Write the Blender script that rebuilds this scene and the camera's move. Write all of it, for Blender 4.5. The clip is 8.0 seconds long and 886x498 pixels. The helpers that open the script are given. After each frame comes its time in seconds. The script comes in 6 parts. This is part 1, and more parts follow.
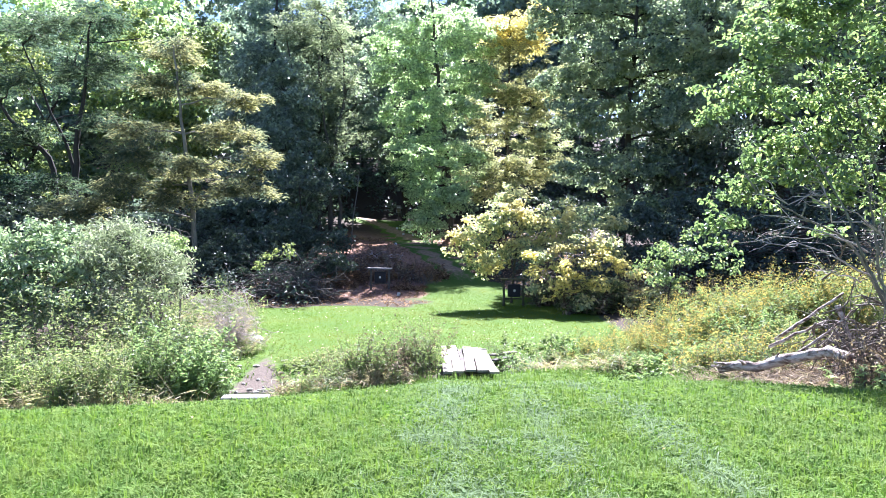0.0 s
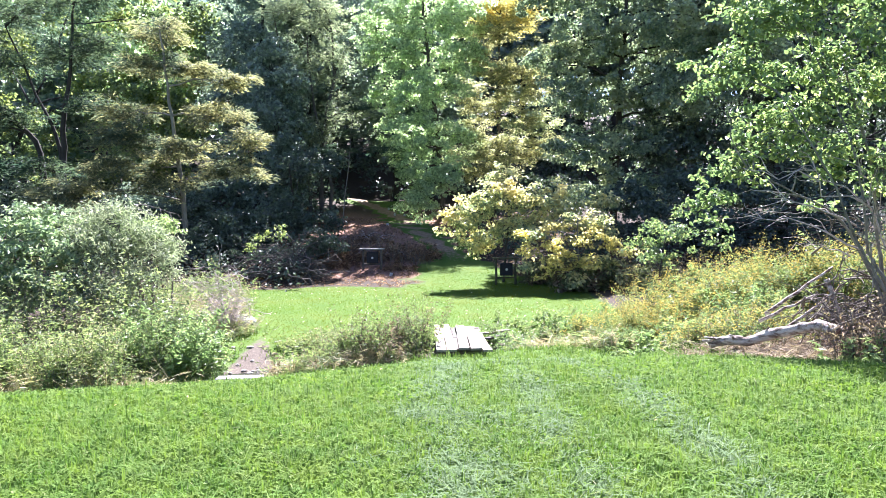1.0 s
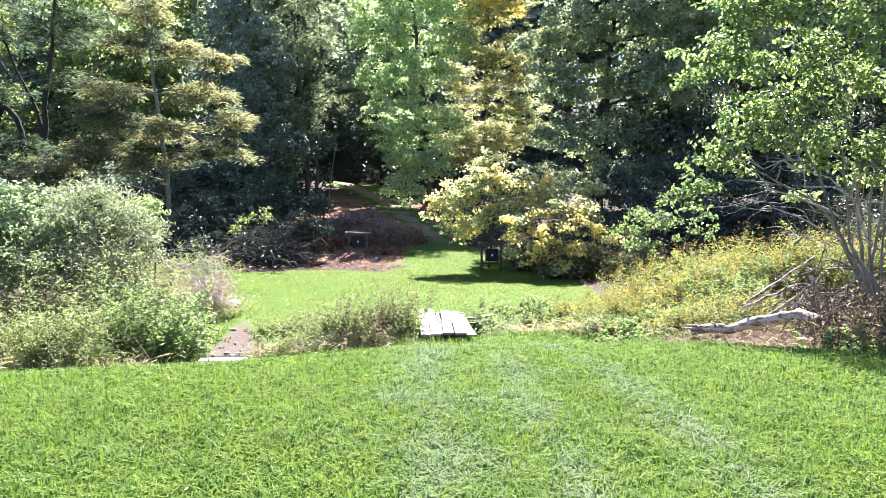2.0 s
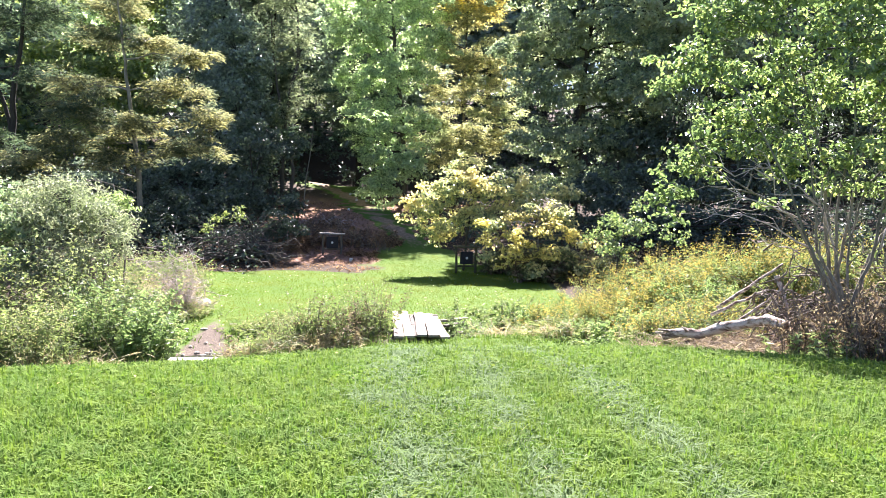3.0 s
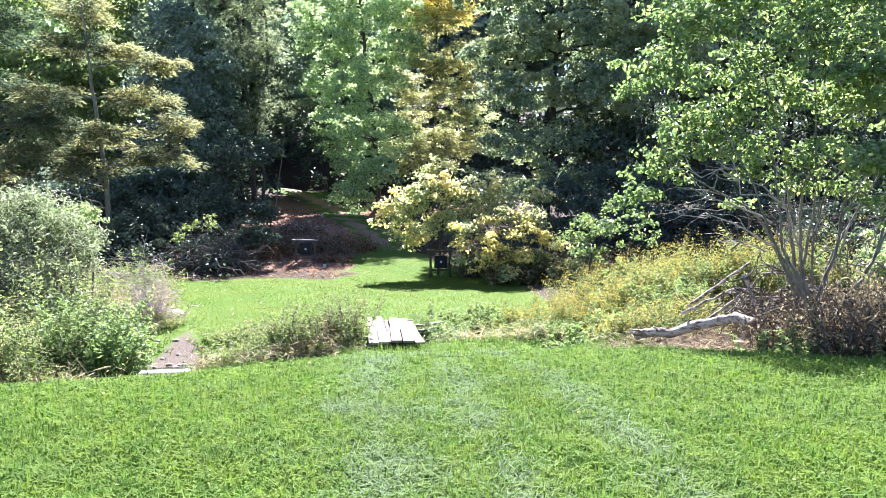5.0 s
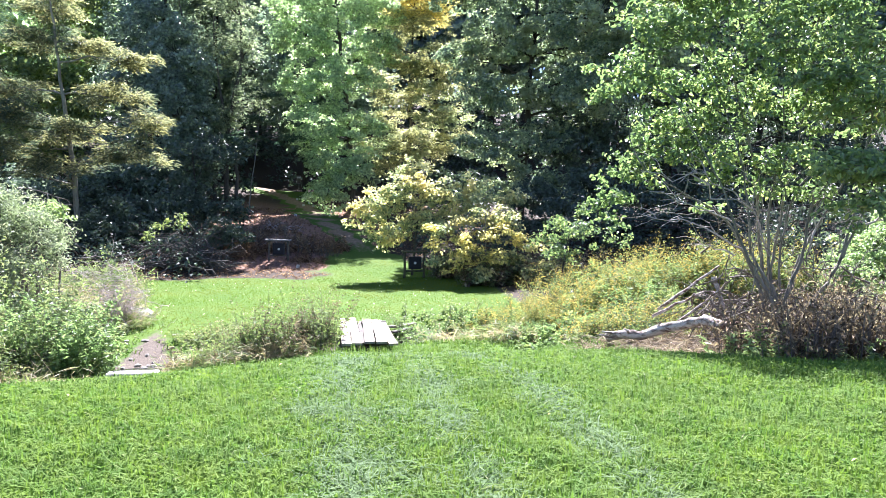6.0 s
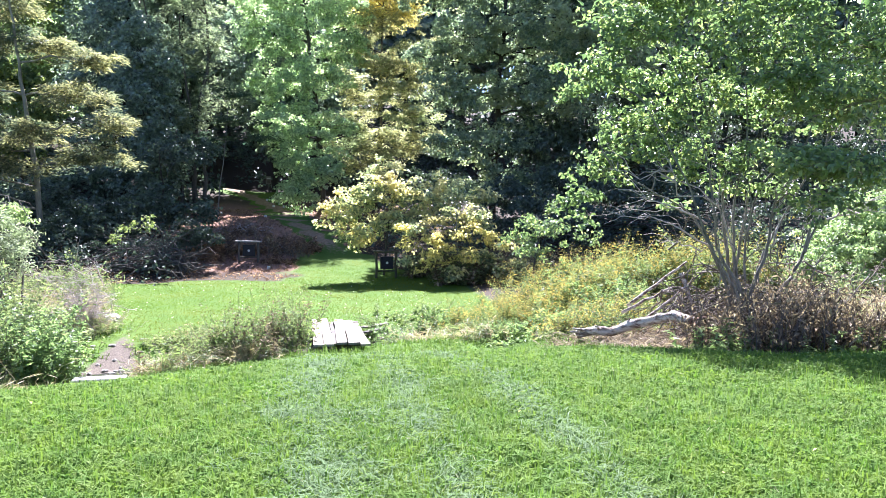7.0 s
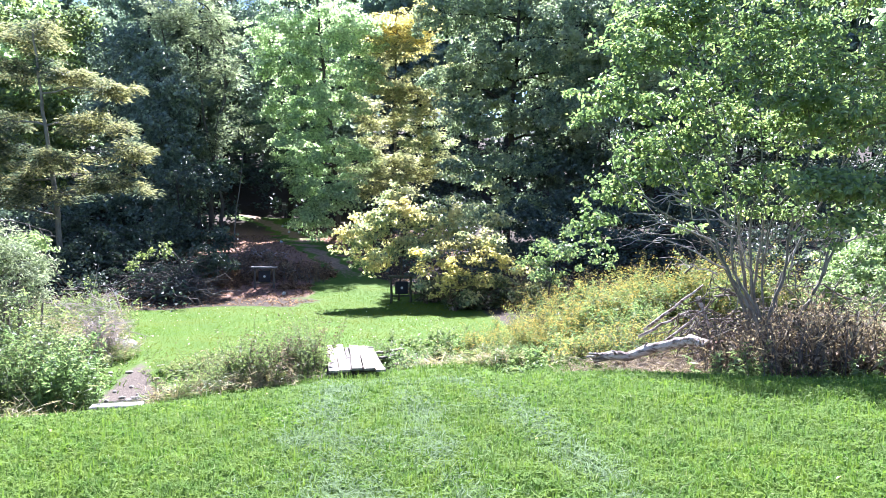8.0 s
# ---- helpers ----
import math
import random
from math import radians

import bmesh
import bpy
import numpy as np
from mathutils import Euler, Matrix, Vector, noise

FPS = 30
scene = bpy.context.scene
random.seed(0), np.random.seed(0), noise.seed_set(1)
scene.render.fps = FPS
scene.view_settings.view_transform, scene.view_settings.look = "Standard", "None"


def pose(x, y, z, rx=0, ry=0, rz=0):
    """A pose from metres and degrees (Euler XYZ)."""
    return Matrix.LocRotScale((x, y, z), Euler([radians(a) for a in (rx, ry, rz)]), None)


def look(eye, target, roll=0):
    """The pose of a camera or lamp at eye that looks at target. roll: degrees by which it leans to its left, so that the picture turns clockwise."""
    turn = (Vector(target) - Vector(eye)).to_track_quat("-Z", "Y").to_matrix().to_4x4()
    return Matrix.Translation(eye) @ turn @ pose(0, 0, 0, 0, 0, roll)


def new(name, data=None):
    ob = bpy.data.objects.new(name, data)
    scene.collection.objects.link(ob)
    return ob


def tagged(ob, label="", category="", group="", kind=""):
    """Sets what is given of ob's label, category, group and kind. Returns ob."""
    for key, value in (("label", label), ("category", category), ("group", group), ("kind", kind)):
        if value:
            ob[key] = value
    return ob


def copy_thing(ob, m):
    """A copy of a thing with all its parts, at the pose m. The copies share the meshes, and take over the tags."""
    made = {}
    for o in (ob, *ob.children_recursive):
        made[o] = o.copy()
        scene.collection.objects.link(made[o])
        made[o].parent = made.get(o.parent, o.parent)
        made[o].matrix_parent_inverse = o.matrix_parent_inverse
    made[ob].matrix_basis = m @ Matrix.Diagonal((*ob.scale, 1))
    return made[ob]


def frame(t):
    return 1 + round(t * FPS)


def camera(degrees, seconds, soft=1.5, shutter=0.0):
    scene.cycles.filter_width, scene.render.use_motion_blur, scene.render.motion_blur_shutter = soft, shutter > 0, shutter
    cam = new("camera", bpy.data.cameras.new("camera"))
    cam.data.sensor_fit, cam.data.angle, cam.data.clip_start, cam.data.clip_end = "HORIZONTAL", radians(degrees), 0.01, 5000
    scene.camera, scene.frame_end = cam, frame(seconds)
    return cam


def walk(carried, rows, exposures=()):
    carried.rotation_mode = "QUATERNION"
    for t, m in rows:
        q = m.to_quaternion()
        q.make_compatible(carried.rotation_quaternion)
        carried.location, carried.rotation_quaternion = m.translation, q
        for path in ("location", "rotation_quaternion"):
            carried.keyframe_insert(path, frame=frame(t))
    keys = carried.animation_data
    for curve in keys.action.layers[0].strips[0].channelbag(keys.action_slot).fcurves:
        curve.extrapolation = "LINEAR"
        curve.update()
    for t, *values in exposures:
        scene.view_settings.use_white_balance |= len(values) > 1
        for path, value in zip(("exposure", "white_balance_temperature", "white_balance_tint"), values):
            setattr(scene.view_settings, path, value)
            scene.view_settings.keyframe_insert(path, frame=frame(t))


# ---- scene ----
cam = camera(65, 8.0, soft=0.8)
PATH = [
    (0.0, pose(-0.000, -0.000, 1.600, 88.092, 0.000, 0.000)),
    (0.5, pose(-0.009, -0.008, 1.597, 87.931, -0.102, -0.788)),
    (1.0, pose(-0.006, -0.012, 1.572, 86.474, 0.634, -0.698)),
    (1.5, pose(-0.011, -0.021, 1.572, 85.161, -0.215, -1.285)),
    (1.7, pose(0.002, -0.004, 1.567, 85.185, -0.213, -1.508)),
    (2.8, pose(-0.001, 0.028, 1.544, 85.459, -1.218, -3.012)),
    (3.0, pose(0.011, 0.033, 1.535, 85.511, -1.302, -3.774)),
    (3.5, pose(0.059, 0.007, 1.538, 84.694, -0.501, -6.591)),
    (4.0, pose(0.069, -0.004, 1.549, 84.863, -0.357, -7.429)),
    (4.2, pose(0.057, -0.013, 1.557, 85.798, 0.258, -6.730)),
    (5.3, pose(0.053, 0.011, 1.593, 85.782, -0.352, -5.817)),
    (5.5, pose(0.065, 0.008, 1.597, 86.016, -0.732, -6.969)),
    (6.0, pose(0.067, 0.007, 1.592, 85.888, -0.863, -7.970)),
    (6.5, pose(0.082, 0.007, 1.590, 86.240, -0.911, -9.767)),
    (7.0, pose(0.090, -0.006, 1.596, 85.851, -0.333, -10.292)),
    (7.5, pose(0.086, -0.022, 1.609, 87.091, -0.517, -10.271)),
    (8.0, pose(0.082, -0.026, 1.615, 87.844, 0.127, -9.124)),
]

TINTS = [(0.0, 2.52, 5640, 22), (0.6, 2.52, 5740, 22), (1.4, 2.58, 5990, 22), (3.0, 2.52, 6460, 22), (3.6, 2.5, 6180, 20), (4.2, 2.5, 6110, 20), (5.4, 2.49, 5880, 19), (7.0, 2.49, 5740, 20), (8.0, 2.52, 5620, 21)]    # the camera's own exposure and white balance
walk(cam, PATH, TINTS)

# ---- light ----
SUN_AZ, SUN_EL = 13.0, 49.5      # degrees, from +y towards +x, and above the horizon
world = bpy.data.worlds.new("sky")
scene.world = world
world.use_nodes = True
wn = world.node_tree.nodes
sky = wn.new("ShaderNodeTexSky")
sky.sky_type, sky.sun_disc = 'NISHITA', False
sky.sun_elevation, sky.sun_rotation = radians(SUN_EL), radians(SUN_AZ)
sky.air_density, sky.dust_density, sky.ozone_density = 0.7, 0.3, 2.5
world.node_tree.links.new(sky.outputs[0], wn["Background"].inputs[0])
wn["Background"].inputs[1].default_value = 0.061
sun_data = bpy.data.lights.new("sun", 'SUN')
sun_data.energy, sun_data.angle, sun_data.color = 5.4, radians(0.55), (1.0, 0.975, 0.94)
sun = new("sun", sun_data)
az, el = radians(SUN_AZ), radians(SUN_EL)
sun_dir = Vector((math.sin(az) * math.cos(el), math.cos(az) * math.cos(el), math.sin(el)))
sun.matrix_world = look(sun_dir * 60, (0, 0, 0))

# ---- materials ----


def nodes_of(name):
    m = bpy.data.materials.new(name)
    m.use_nodes = True
    nt = m.node_tree
    return m, nt, nt.nodes["Principled BSDF"], nt.nodes["Material Output"]


def ramp(nt, fac, stops):
    r = nt.nodes.new("ShaderNodeValToRGB")
    e = r.color_ramp.elements
    e[0].position, e[0].color = stops[0][0], (*stops[0][1], 1)
    e[1].position, e[1].color = stops[-1][0], (*stops[-1][1], 1)
    for p, c in stops[1:-1]:
        q = e.new(p)
        q.color = (*c, 1)
    nt.links.new(fac, r.inputs[0])
    return r.outputs[0]


def noise_tex(nt, scale, detail=4.0, coords="Object", rough=0.6, stretch=None):
    n = nt.nodes.new("ShaderNodeTexNoise")
    n.inputs["Scale"].default_value, n.inputs["Detail"].default_value = scale, detail
    n.inputs["Roughness"].default_value = rough
    if coords == "World":
        g = nt.nodes.new("ShaderNodeNewGeometry").outputs["Position"]
    else:
        g = nt.nodes.new("ShaderNodeTexCoord").outputs["Object"]
    if stretch:
        mp = nt.nodes.new("ShaderNodeMapping")
        mp.inputs["Scale"].default_value = stretch
        nt.links.new(g, mp.inputs[0])
        g = mp.outputs[0]
    nt.links.new(g, n.inputs["Vector"])
    return n.outputs["Fac"]


def mix(nt, fac, a, b, mode='MIX'):
    m = nt.nodes.new("ShaderNodeMix")
    m.data_type, m.blend_type = 'RGBA', mode
    for sock, v in ((m.inputs[0], fac), (m.inputs[6], a), (m.inputs[7], b)):
        if isinstance(v, (int, float)):
            sock.default_value = v
        elif isinstance(v, tuple):
            sock.default_value = (*v, 1)
        else:
            nt.links.new(v, sock)
    return m.outputs[2]


def bump(nt, bsdf, height, strength=0.5, dist=0.02):
    b = nt.nodes.new("ShaderNodeBump")
    b.inputs["Strength"].default_value, b.inputs["Distance"].default_value = strength, dist
    nt.links.new(height, b.inputs["Height"])
    nt.links.new(b.outputs[0], bsdf.inputs["Normal"])


def leaf_mat(name, stops, trans=0.4, rough=0.38, patch=None, patch_scale=0.35, spec=0.6, sat=0.78, val=1.25):
    """Leaves: colour by leaf, with patches of a second tint over the crown; light comes through them."""
    m, nt, p, out = nodes_of(name)
    geo = nt.nodes.new("ShaderNodeNewGeometry")
    col = ramp(nt, geo.outputs["Random Per Island"], stops)
    if patch:
        n = noise_tex(nt, patch_scale, 3.0, "World")
        sharp = ramp(nt, n, [(0.47, (0, 0, 0)), (0.62, (1, 1, 1))])
        col = mix(nt, sharp, col, patch)
    n2 = noise_tex(nt, 1.1, 2.0, "World")
    col = mix(nt, 0.35, col, ramp(nt, n2, [(0.3, (0.45, 0.45, 0.45)), (0.7, (1.0, 1.0, 1.0))]), 'MULTIPLY')
    hs = nt.nodes.new("ShaderNodeHueSaturation")
    hs.inputs["Saturation"].default_value, hs.inputs["Value"].default_value = sat, val
    nt.links.new(col, hs.inputs["Color"])
    col = hs.outputs[0]
    nt.links.new(col, p.inputs["Base Color"])
    p.inputs["Roughness"].default_value = rough
    p.inputs["Specular IOR Level"].default_value = spec
    p.inputs["Coat Weight"].default_value = max(0.0, min(0.6, (spec - 0.6) * 1.5))
    p.inputs["Coat Roughness"].default_value = 0.24
    tr = nt.nodes.new("ShaderNodeBsdfTranslucent")
    bright = mix(nt, 1.0, col, (1.65, 1.7, 1.25), 'MULTIPLY')
    nt.links.new(bright, tr.inputs[0])
    ms = nt.nodes.new("ShaderNodeMixShader")
    ms.inputs[0].default_value = min(0.62, trans * 1.2)
    nt.links.new(p.outputs[0], ms.inputs[1])
    nt.links.new(tr.outputs[0], ms.inputs[2])
    nt.links.new(ms.outputs[0], out.inputs[0])
    return m


def solid_mat(name, stops, scale=8.0, rough=0.85, stretch=None, bump_scale=30.0, bump_s=0.5, dist=0.02, spec=0.3):
    m, nt, p, out = nodes_of(name)
    n = noise_tex(nt, scale, 5.0, "Object", 0.65, stretch)
    col = ramp(nt, n, stops)
    fine = noise_tex(nt, bump_scale, 4.0, "Object", 0.6, stretch)
    col = mix(nt, 0.6, col, ramp(nt, fine, [(0.25, (0.55, 0.55, 0.55)), (0.7, (1.08, 1.06, 1.04))]), 'MULTIPLY')
    nt.links.new(col, p.inputs["Base Color"])
    p.inputs["Roughness"].default_value = rough
    p.inputs["Specular IOR Level"].default_value = spec
    bump(nt, p, fine, bump_s, dist)
    return m


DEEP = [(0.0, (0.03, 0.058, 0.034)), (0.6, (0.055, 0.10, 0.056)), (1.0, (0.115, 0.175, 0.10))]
GREEN = [(0.0, (0.06, 0.11, 0.03)), (0.5, (0.10, 0.175, 0.045)), (1.0, (0.18, 0.26, 0.075))]
PALE = [(0.0, (0.09, 0.155, 0.06)), (0.5, (0.16, 0.235, 0.10)), (1.0, (0.27, 0.34, 0.17))]
OLIVE = [(0.0, (0.06, 0.085, 0.03)), (0.5, (0.11, 0.135, 0.05)), (1.0, (0.18, 0.20, 0.075))]
TAWNY = [(0.0, (0.11, 0.118, 0.06)), (0.5, (0.19, 0.185, 0.085)), (1.0, (0.33, 0.30, 0.13))]
YELLOW = [(0.0, (0.20, 0.20, 0.06)), (0.5, (0.40, 0.34, 0.09)), (1.0, (0.58, 0.46, 0.14))]
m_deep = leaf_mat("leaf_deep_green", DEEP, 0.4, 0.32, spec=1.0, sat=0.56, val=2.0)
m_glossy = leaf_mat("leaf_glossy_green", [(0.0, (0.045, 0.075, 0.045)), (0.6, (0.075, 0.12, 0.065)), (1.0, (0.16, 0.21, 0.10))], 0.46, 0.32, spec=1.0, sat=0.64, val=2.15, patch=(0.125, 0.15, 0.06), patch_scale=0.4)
# the deep green at under half its value: woodland shade put into the colour
m_shade_tint = leaf_mat("leaf_shade_tinted_green", DEEP, 0.28, 0.42, spec=0.62, sat=0.72, val=0.85)
m_green = leaf_mat("leaf_green", GREEN, 0.5)
# green shifted to blue: smoky haze over the woods put into the leaf colour
m_haze = leaf_mat("leaf_haze_blue_green", [(0.0, (0.045, 0.08, 0.066)), (0.5, (0.08, 0.125, 0.095)), (1.0, (0.135, 0.185, 0.13))], 0.42, 0.33, spec=0.95, sat=0.75, val=1.9)
m_bright = leaf_mat("leaf_bright_green", [(0.0, (0.085, 0.135, 0.04)), (0.5, (0.15, 0.215, 0.065)), (1.0, (0.27, 0.335, 0.12))], 0.45, val=1.45)
m_pale = leaf_mat("leaf_pale_green", PALE, 0.5, 0.34, spec=1.0, sat=0.66, val=1.85)
# yellow-green as with sun behind the leaves; that glow is in the colour
m_backlit = leaf_mat("leaf_backlit_green", [(0.0, (0.10, 0.14, 0.04)), (0.5, (0.19, 0.24, 0.06)), (1.0, (0.32, 0.36, 0.11))], 0.5, 0.45, patch=(0.09, 0.14, 0.075), patch_scale=0.25, sat=0.9, val=0.95)
m_slender = leaf_mat("leaf_thin_olive", [(0.0, (0.07, 0.10, 0.055)), (0.5, (0.12, 0.155, 0.085)), (1.0, (0.20, 0.235, 0.13))], 0.5, 0.5, spec=0.5, sat=0.7, val=1.55)
m_olive = leaf_mat("leaf_olive", OLIVE, 0.4)
m_tawny_dull = leaf_mat("leaf_tawny_dull", [(0.0, (0.10, 0.115, 0.068)), (0.5, (0.215, 0.215, 0.11)), (1.0, (0.44, 0.40, 0.18))], 0.5, 0.6, patch=(0.08, 0.115, 0.085), patch_scale=0.55, spec=0.25, sat=0.86, val=0.92)
m_tawny = leaf_mat("leaf_tawny", TAWNY, 0.5, 0.6, spec=0.3, sat=0.72, val=1.8, patch=(0.14, 0.18, 0.085), patch_scale=0.5)
m_locust = leaf_mat("leaf_locust_green", [(0.0, (0.045, 0.08, 0.056)), (0.5, (0.078, 0.118, 0.075)), (1.0, (0.13, 0.17, 0.095))], 0.5, 0.6, patch=(0.05, 0.095, 0.07), spec=0.3, sat=0.95, val=0.8)
m_yellow = leaf_mat("leaf_yellow", YELLOW, 0.5, 0.5, sat=0.82, val=1.42)
m_yelgreen = leaf_mat("leaf_yellow_green", [(0.0, (0.09, 0.135, 0.06)), (0.5, (0.20, 0.235, 0.10)), (1.0, (0.52, 0.46, 0.20))], 0.45, 0.36, patch=(0.40, 0.33, 0.11), patch_scale=0.8, spec=0.8, val=1.42)
m_goldenrod = leaf_mat("leaf_goldenrod", [(0.0, (0.10, 0.14, 0.045)), (0.5, (0.23, 0.235, 0.07)), (0.8, (0.42, 0.35, 0.09)), (1.0, (0.52, 0.33, 0.08))], 0.35, 0.6, patch=(0.12, 0.18, 0.07), patch_scale=0.6, spec=0.3, sat=0.92, val=0.92)
m_gold_top = leaf_mat("goldenrod_top", [(0.0, (0.30, 0.27, 0.07)), (0.6, (0.50, 0.39, 0.09)), (1.0, (0.54, 0.34, 0.08))], 0.35, 0.7, patch=(0.24, 0.26, 0.09), patch_scale=0.5, spec=0.3, sat=0.95, val=0.82)
m_weed = leaf_mat("leaf_weed", [(0.0, (0.08, 0.12, 0.04)), (0.5, (0.13, 0.175, 0.06)), (1.0, (0.20, 0.24, 0.09))], 0.4, 0.55, patch=(0.12, 0.15, 0.065), patch_scale=0.7, sat=0.95, val=1.35)
m_vine = leaf_mat("leaf_vine", [(0.0, (0.10, 0.16, 0.05)), (0.5, (0.18, 0.26, 0.085)), (1.0, (0.28, 0.36, 0.14))], 0.42, val=1.4)
m_weed_light = leaf_mat("leaf_weed_light", [(0.0, (0.13, 0.165, 0.06)), (0.5, (0.19, 0.23, 0.085)), (1.0, (0.26, 0.29, 0.125))], 0.4, 0.5, spec=0.4, sat=0.9, val=1.15)
m_dead = leaf_mat("leaf_dead", [(0.0, (0.06, 0.042, 0.028)), (0.5, (0.15, 0.105, 0.066)), (1.0, (0.33, 0.25, 0.16))], 0.24, 0.8, spec=0.2, sat=0.85, val=1.15)
m_shrub = leaf_mat("leaf_silver_green", [(0.0, (0.09, 0.14, 0.08)), (0.5, (0.15, 0.20, 0.115)), (1.0, (0.26, 0.31, 0.195))], 0.45, 0.36, spec=0.7, sat=1.0, val=1.2)
m_bracken = leaf_mat("leaf_bracken", [(0.0, (0.07, 0.042, 0.03)), (0.5, (0.17, 0.10, 0.07)), (1.0, (0.32, 0.21, 0.145))], 0.4, 0.85, spec=0.15, sat=0.95, val=1.2)
m_needle = leaf_mat("dead_needles", [(0.0, (0.15, 0.10, 0.065)), (0.5, (0.26, 0.185, 0.125)), (1.0, (0.42, 0.33, 0.24))], 0.25, 0.8, spec=0.2)
m_willow = leaf_mat("leaf_willow", [(0.0, (0.10, 0.13, 0.08)), (0.5, (0.17, 0.20, 0.12)), (1.0, (0.30, 0.33, 0.22))], 0.45, 0.4, patch=(0.14, 0.19, 0.085), patch_scale=0.9, val=1.2)
m_crown = leaf_mat("leaf_mid_green", [(0.0, (0.04, 0.075, 0.03)), (0.45, (0.09, 0.14, 0.05)), (0.85, (0.18, 0.235, 0.075)), (1.0, (0.285, 0.32, 0.09))], 0.42, 0.32, spec=0.85, sat=0.9, val=1.5, patch=(0.085, 0.13, 0.045), patch_scale=0.9)
m_straw = leaf_mat("straw", [(0.0, (0.22, 0.16, 0.08)), (0.5, (0.36, 0.28, 0.15)), (1.0, (0.52, 0.44, 0.28))], 0.3, 0.75, spec=0.2)
m_flower = leaf_mat("flower_cream", [(0.0, (0.5, 0.47, 0.36)), (1.0, (0.72, 0.70, 0.60))], 0.3, 0.7, spec=0.2)
m_meadow = leaf_mat("meadow_blade", [(0.0, (0.105, 0.17, 0.018)), (0.6, (0.13, 0.20, 0.022)), (1.0, (0.17, 0.225, 0.035))], 0.28, 0.85, patch=(0.175, 0.195, 0.035), patch_scale=0.4, spec=0.03, sat=1.1, val=0.74)


def grass_mat(name, tones, tuft_tones, spec, val, sat):
    """Grass: tone by blade, by tuft and by larger patch of lawn."""
    m = leaf_mat(name, tones, 0.27, 0.8, spec=spec, sat=sat, val=val)
    nt = m.node_tree
    hs = next(n for n in nt.nodes if n.bl_idname == "ShaderNodeHueSaturation")
    base = hs.inputs["Color"].links[0].from_socket
    tuft = ramp(nt, noise_tex(nt, 5.0, 3.0, "World"), [(0.40, (0, 0, 0)), (0.62, (1, 1, 1))])
    wide = ramp(nt, noise_tex(nt, 0.9, 3.0, "World"), [(0.35, (0, 0, 0)), (0.68, (1, 1, 1))])
    half = nt.nodes.new("ShaderNodeMath")
    half.operation = 'MULTIPLY'
    nt.links.new(tuft, half.inputs[0])
    half.inputs[1].default_value = 0.6
    col = mix(nt, half.outputs[0], base, tuft_tones[0])
    part_way = nt.nodes.new("ShaderNodeMath")
    part_way.operation = 'MULTIPLY'
    nt.links.new(wide, part_way.inputs[0])
    part_way.inputs[1].default_value = 0.45
    col = mix(nt, part_way.outputs[0], col, tuft_tones[1])
    nt.links.new(col, hs.inputs["Color"])
    return m


m_grass = grass_mat("grass_blade", [(0.0, (0.075, 0.155, 0.025)), (0.45, (0.115, 0.22, 0.035)), (0.9, (0.155, 0.275, 0.05)), (0.97, (0.23, 0.32, 0.10)), (1.0, (0.34, 0.35, 0.19))], ((0.225, 0.30, 0.05), (0.135, 0.215, 0.06)), 0.13, 0.75, 1.02)
# pressed blades are coloured paler and bluer for the sky's sheen on them
m_grass_flat = grass_mat("grass_pressed", [(0.0, (0.09, 0.165, 0.05)), (0.5, (0.15, 0.24, 0.085)), (1.0, (0.25, 0.33, 0.15))], ((0.14, 0.24, 0.07), (0.17, 0.25, 0.11)), 0.2, 0.74, 0.92)
m_bark = solid_mat("bark_grey", [(0.3, (0.037, 0.032, 0.026)), (0.7, (0.111, 0.100, 0.081))], 6, 0.9, (1, 1, 0.25), 28, 0.8)
m_bark_pale = solid_mat("bark_pale_grey", [(0.3, (0.09, 0.08, 0.065)), (0.7, (0.27, 0.25, 0.21))], 6, 0.85, (1, 1, 0.25), 28, 0.6)
m_bark_dark = solid_mat("bark_dark", [(0.3, (0.018, 0.015, 0.012)), (0.7, (0.052, 0.044, 0.037))], 6, 0.9, (1, 1, 0.25), 28, 0.8)
m_twig = solid_mat("dead_twig", [(0.3, (0.089, 0.070, 0.056)), (0.7, (0.222, 0.192, 0.163))], 9, 0.9)
m_cane = solid_mat("bramble_cane", [(0.3, (0.34, 0.28, 0.26)), (0.7, (0.58, 0.50, 0.47))], 9, 0.9)
m_twig_dark = solid_mat("dead_twig_dark", [(0.3, (0.037, 0.028, 0.022)), (0.7, (0.096, 0.074, 0.059))], 9, 0.9)
m_log = solid_mat("barkless_log", [(0.36, (0.07, 0.045, 0.036)), (0.46, (0.26, 0.19, 0.155)), (0.56, (0.58, 0.50, 0.44)), (0.75, (0.72, 0.66, 0.60))], 4, 0.8, (0.5, 3.0, 3.0), 26, 0.9)
m_plank = solid_mat("weathered_plank", [(0.25, (0.13, 0.103, 0.08)), (0.45, (0.26, 0.218, 0.178)), (0.7, (0.36, 0.312, 0.26))], 5, 0.8, (6, 0.4, 6), 20, 0.7, 0.008)
m_post = solid_mat("mossy_post", [(0.3, (0.037, 0.044, 0.022)), (0.7, (0.104, 0.096, 0.059))], 8, 0.9, (2, 2, 0.4))
m_oldwood = solid_mat("grey_wood", [(0.3, (0.067, 0.056, 0.048)), (0.7, (0.148, 0.130, 0.111))], 8, 0.9, (0.5, 3, 3))
m_greyboard = solid_mat("grey_board", [(0.3, (0.12, 0.11, 0.10)), (0.7, (0.26, 0.245, 0.23))], 8, 0.9, (0.5, 3, 3))
m_concrete = solid_mat("pale_concrete", [(0.3, (0.24, 0.225, 0.205)), (0.7, (0.42, 0.40, 0.37))], 5, 0.85, None, 40, 0.4, 0.01)
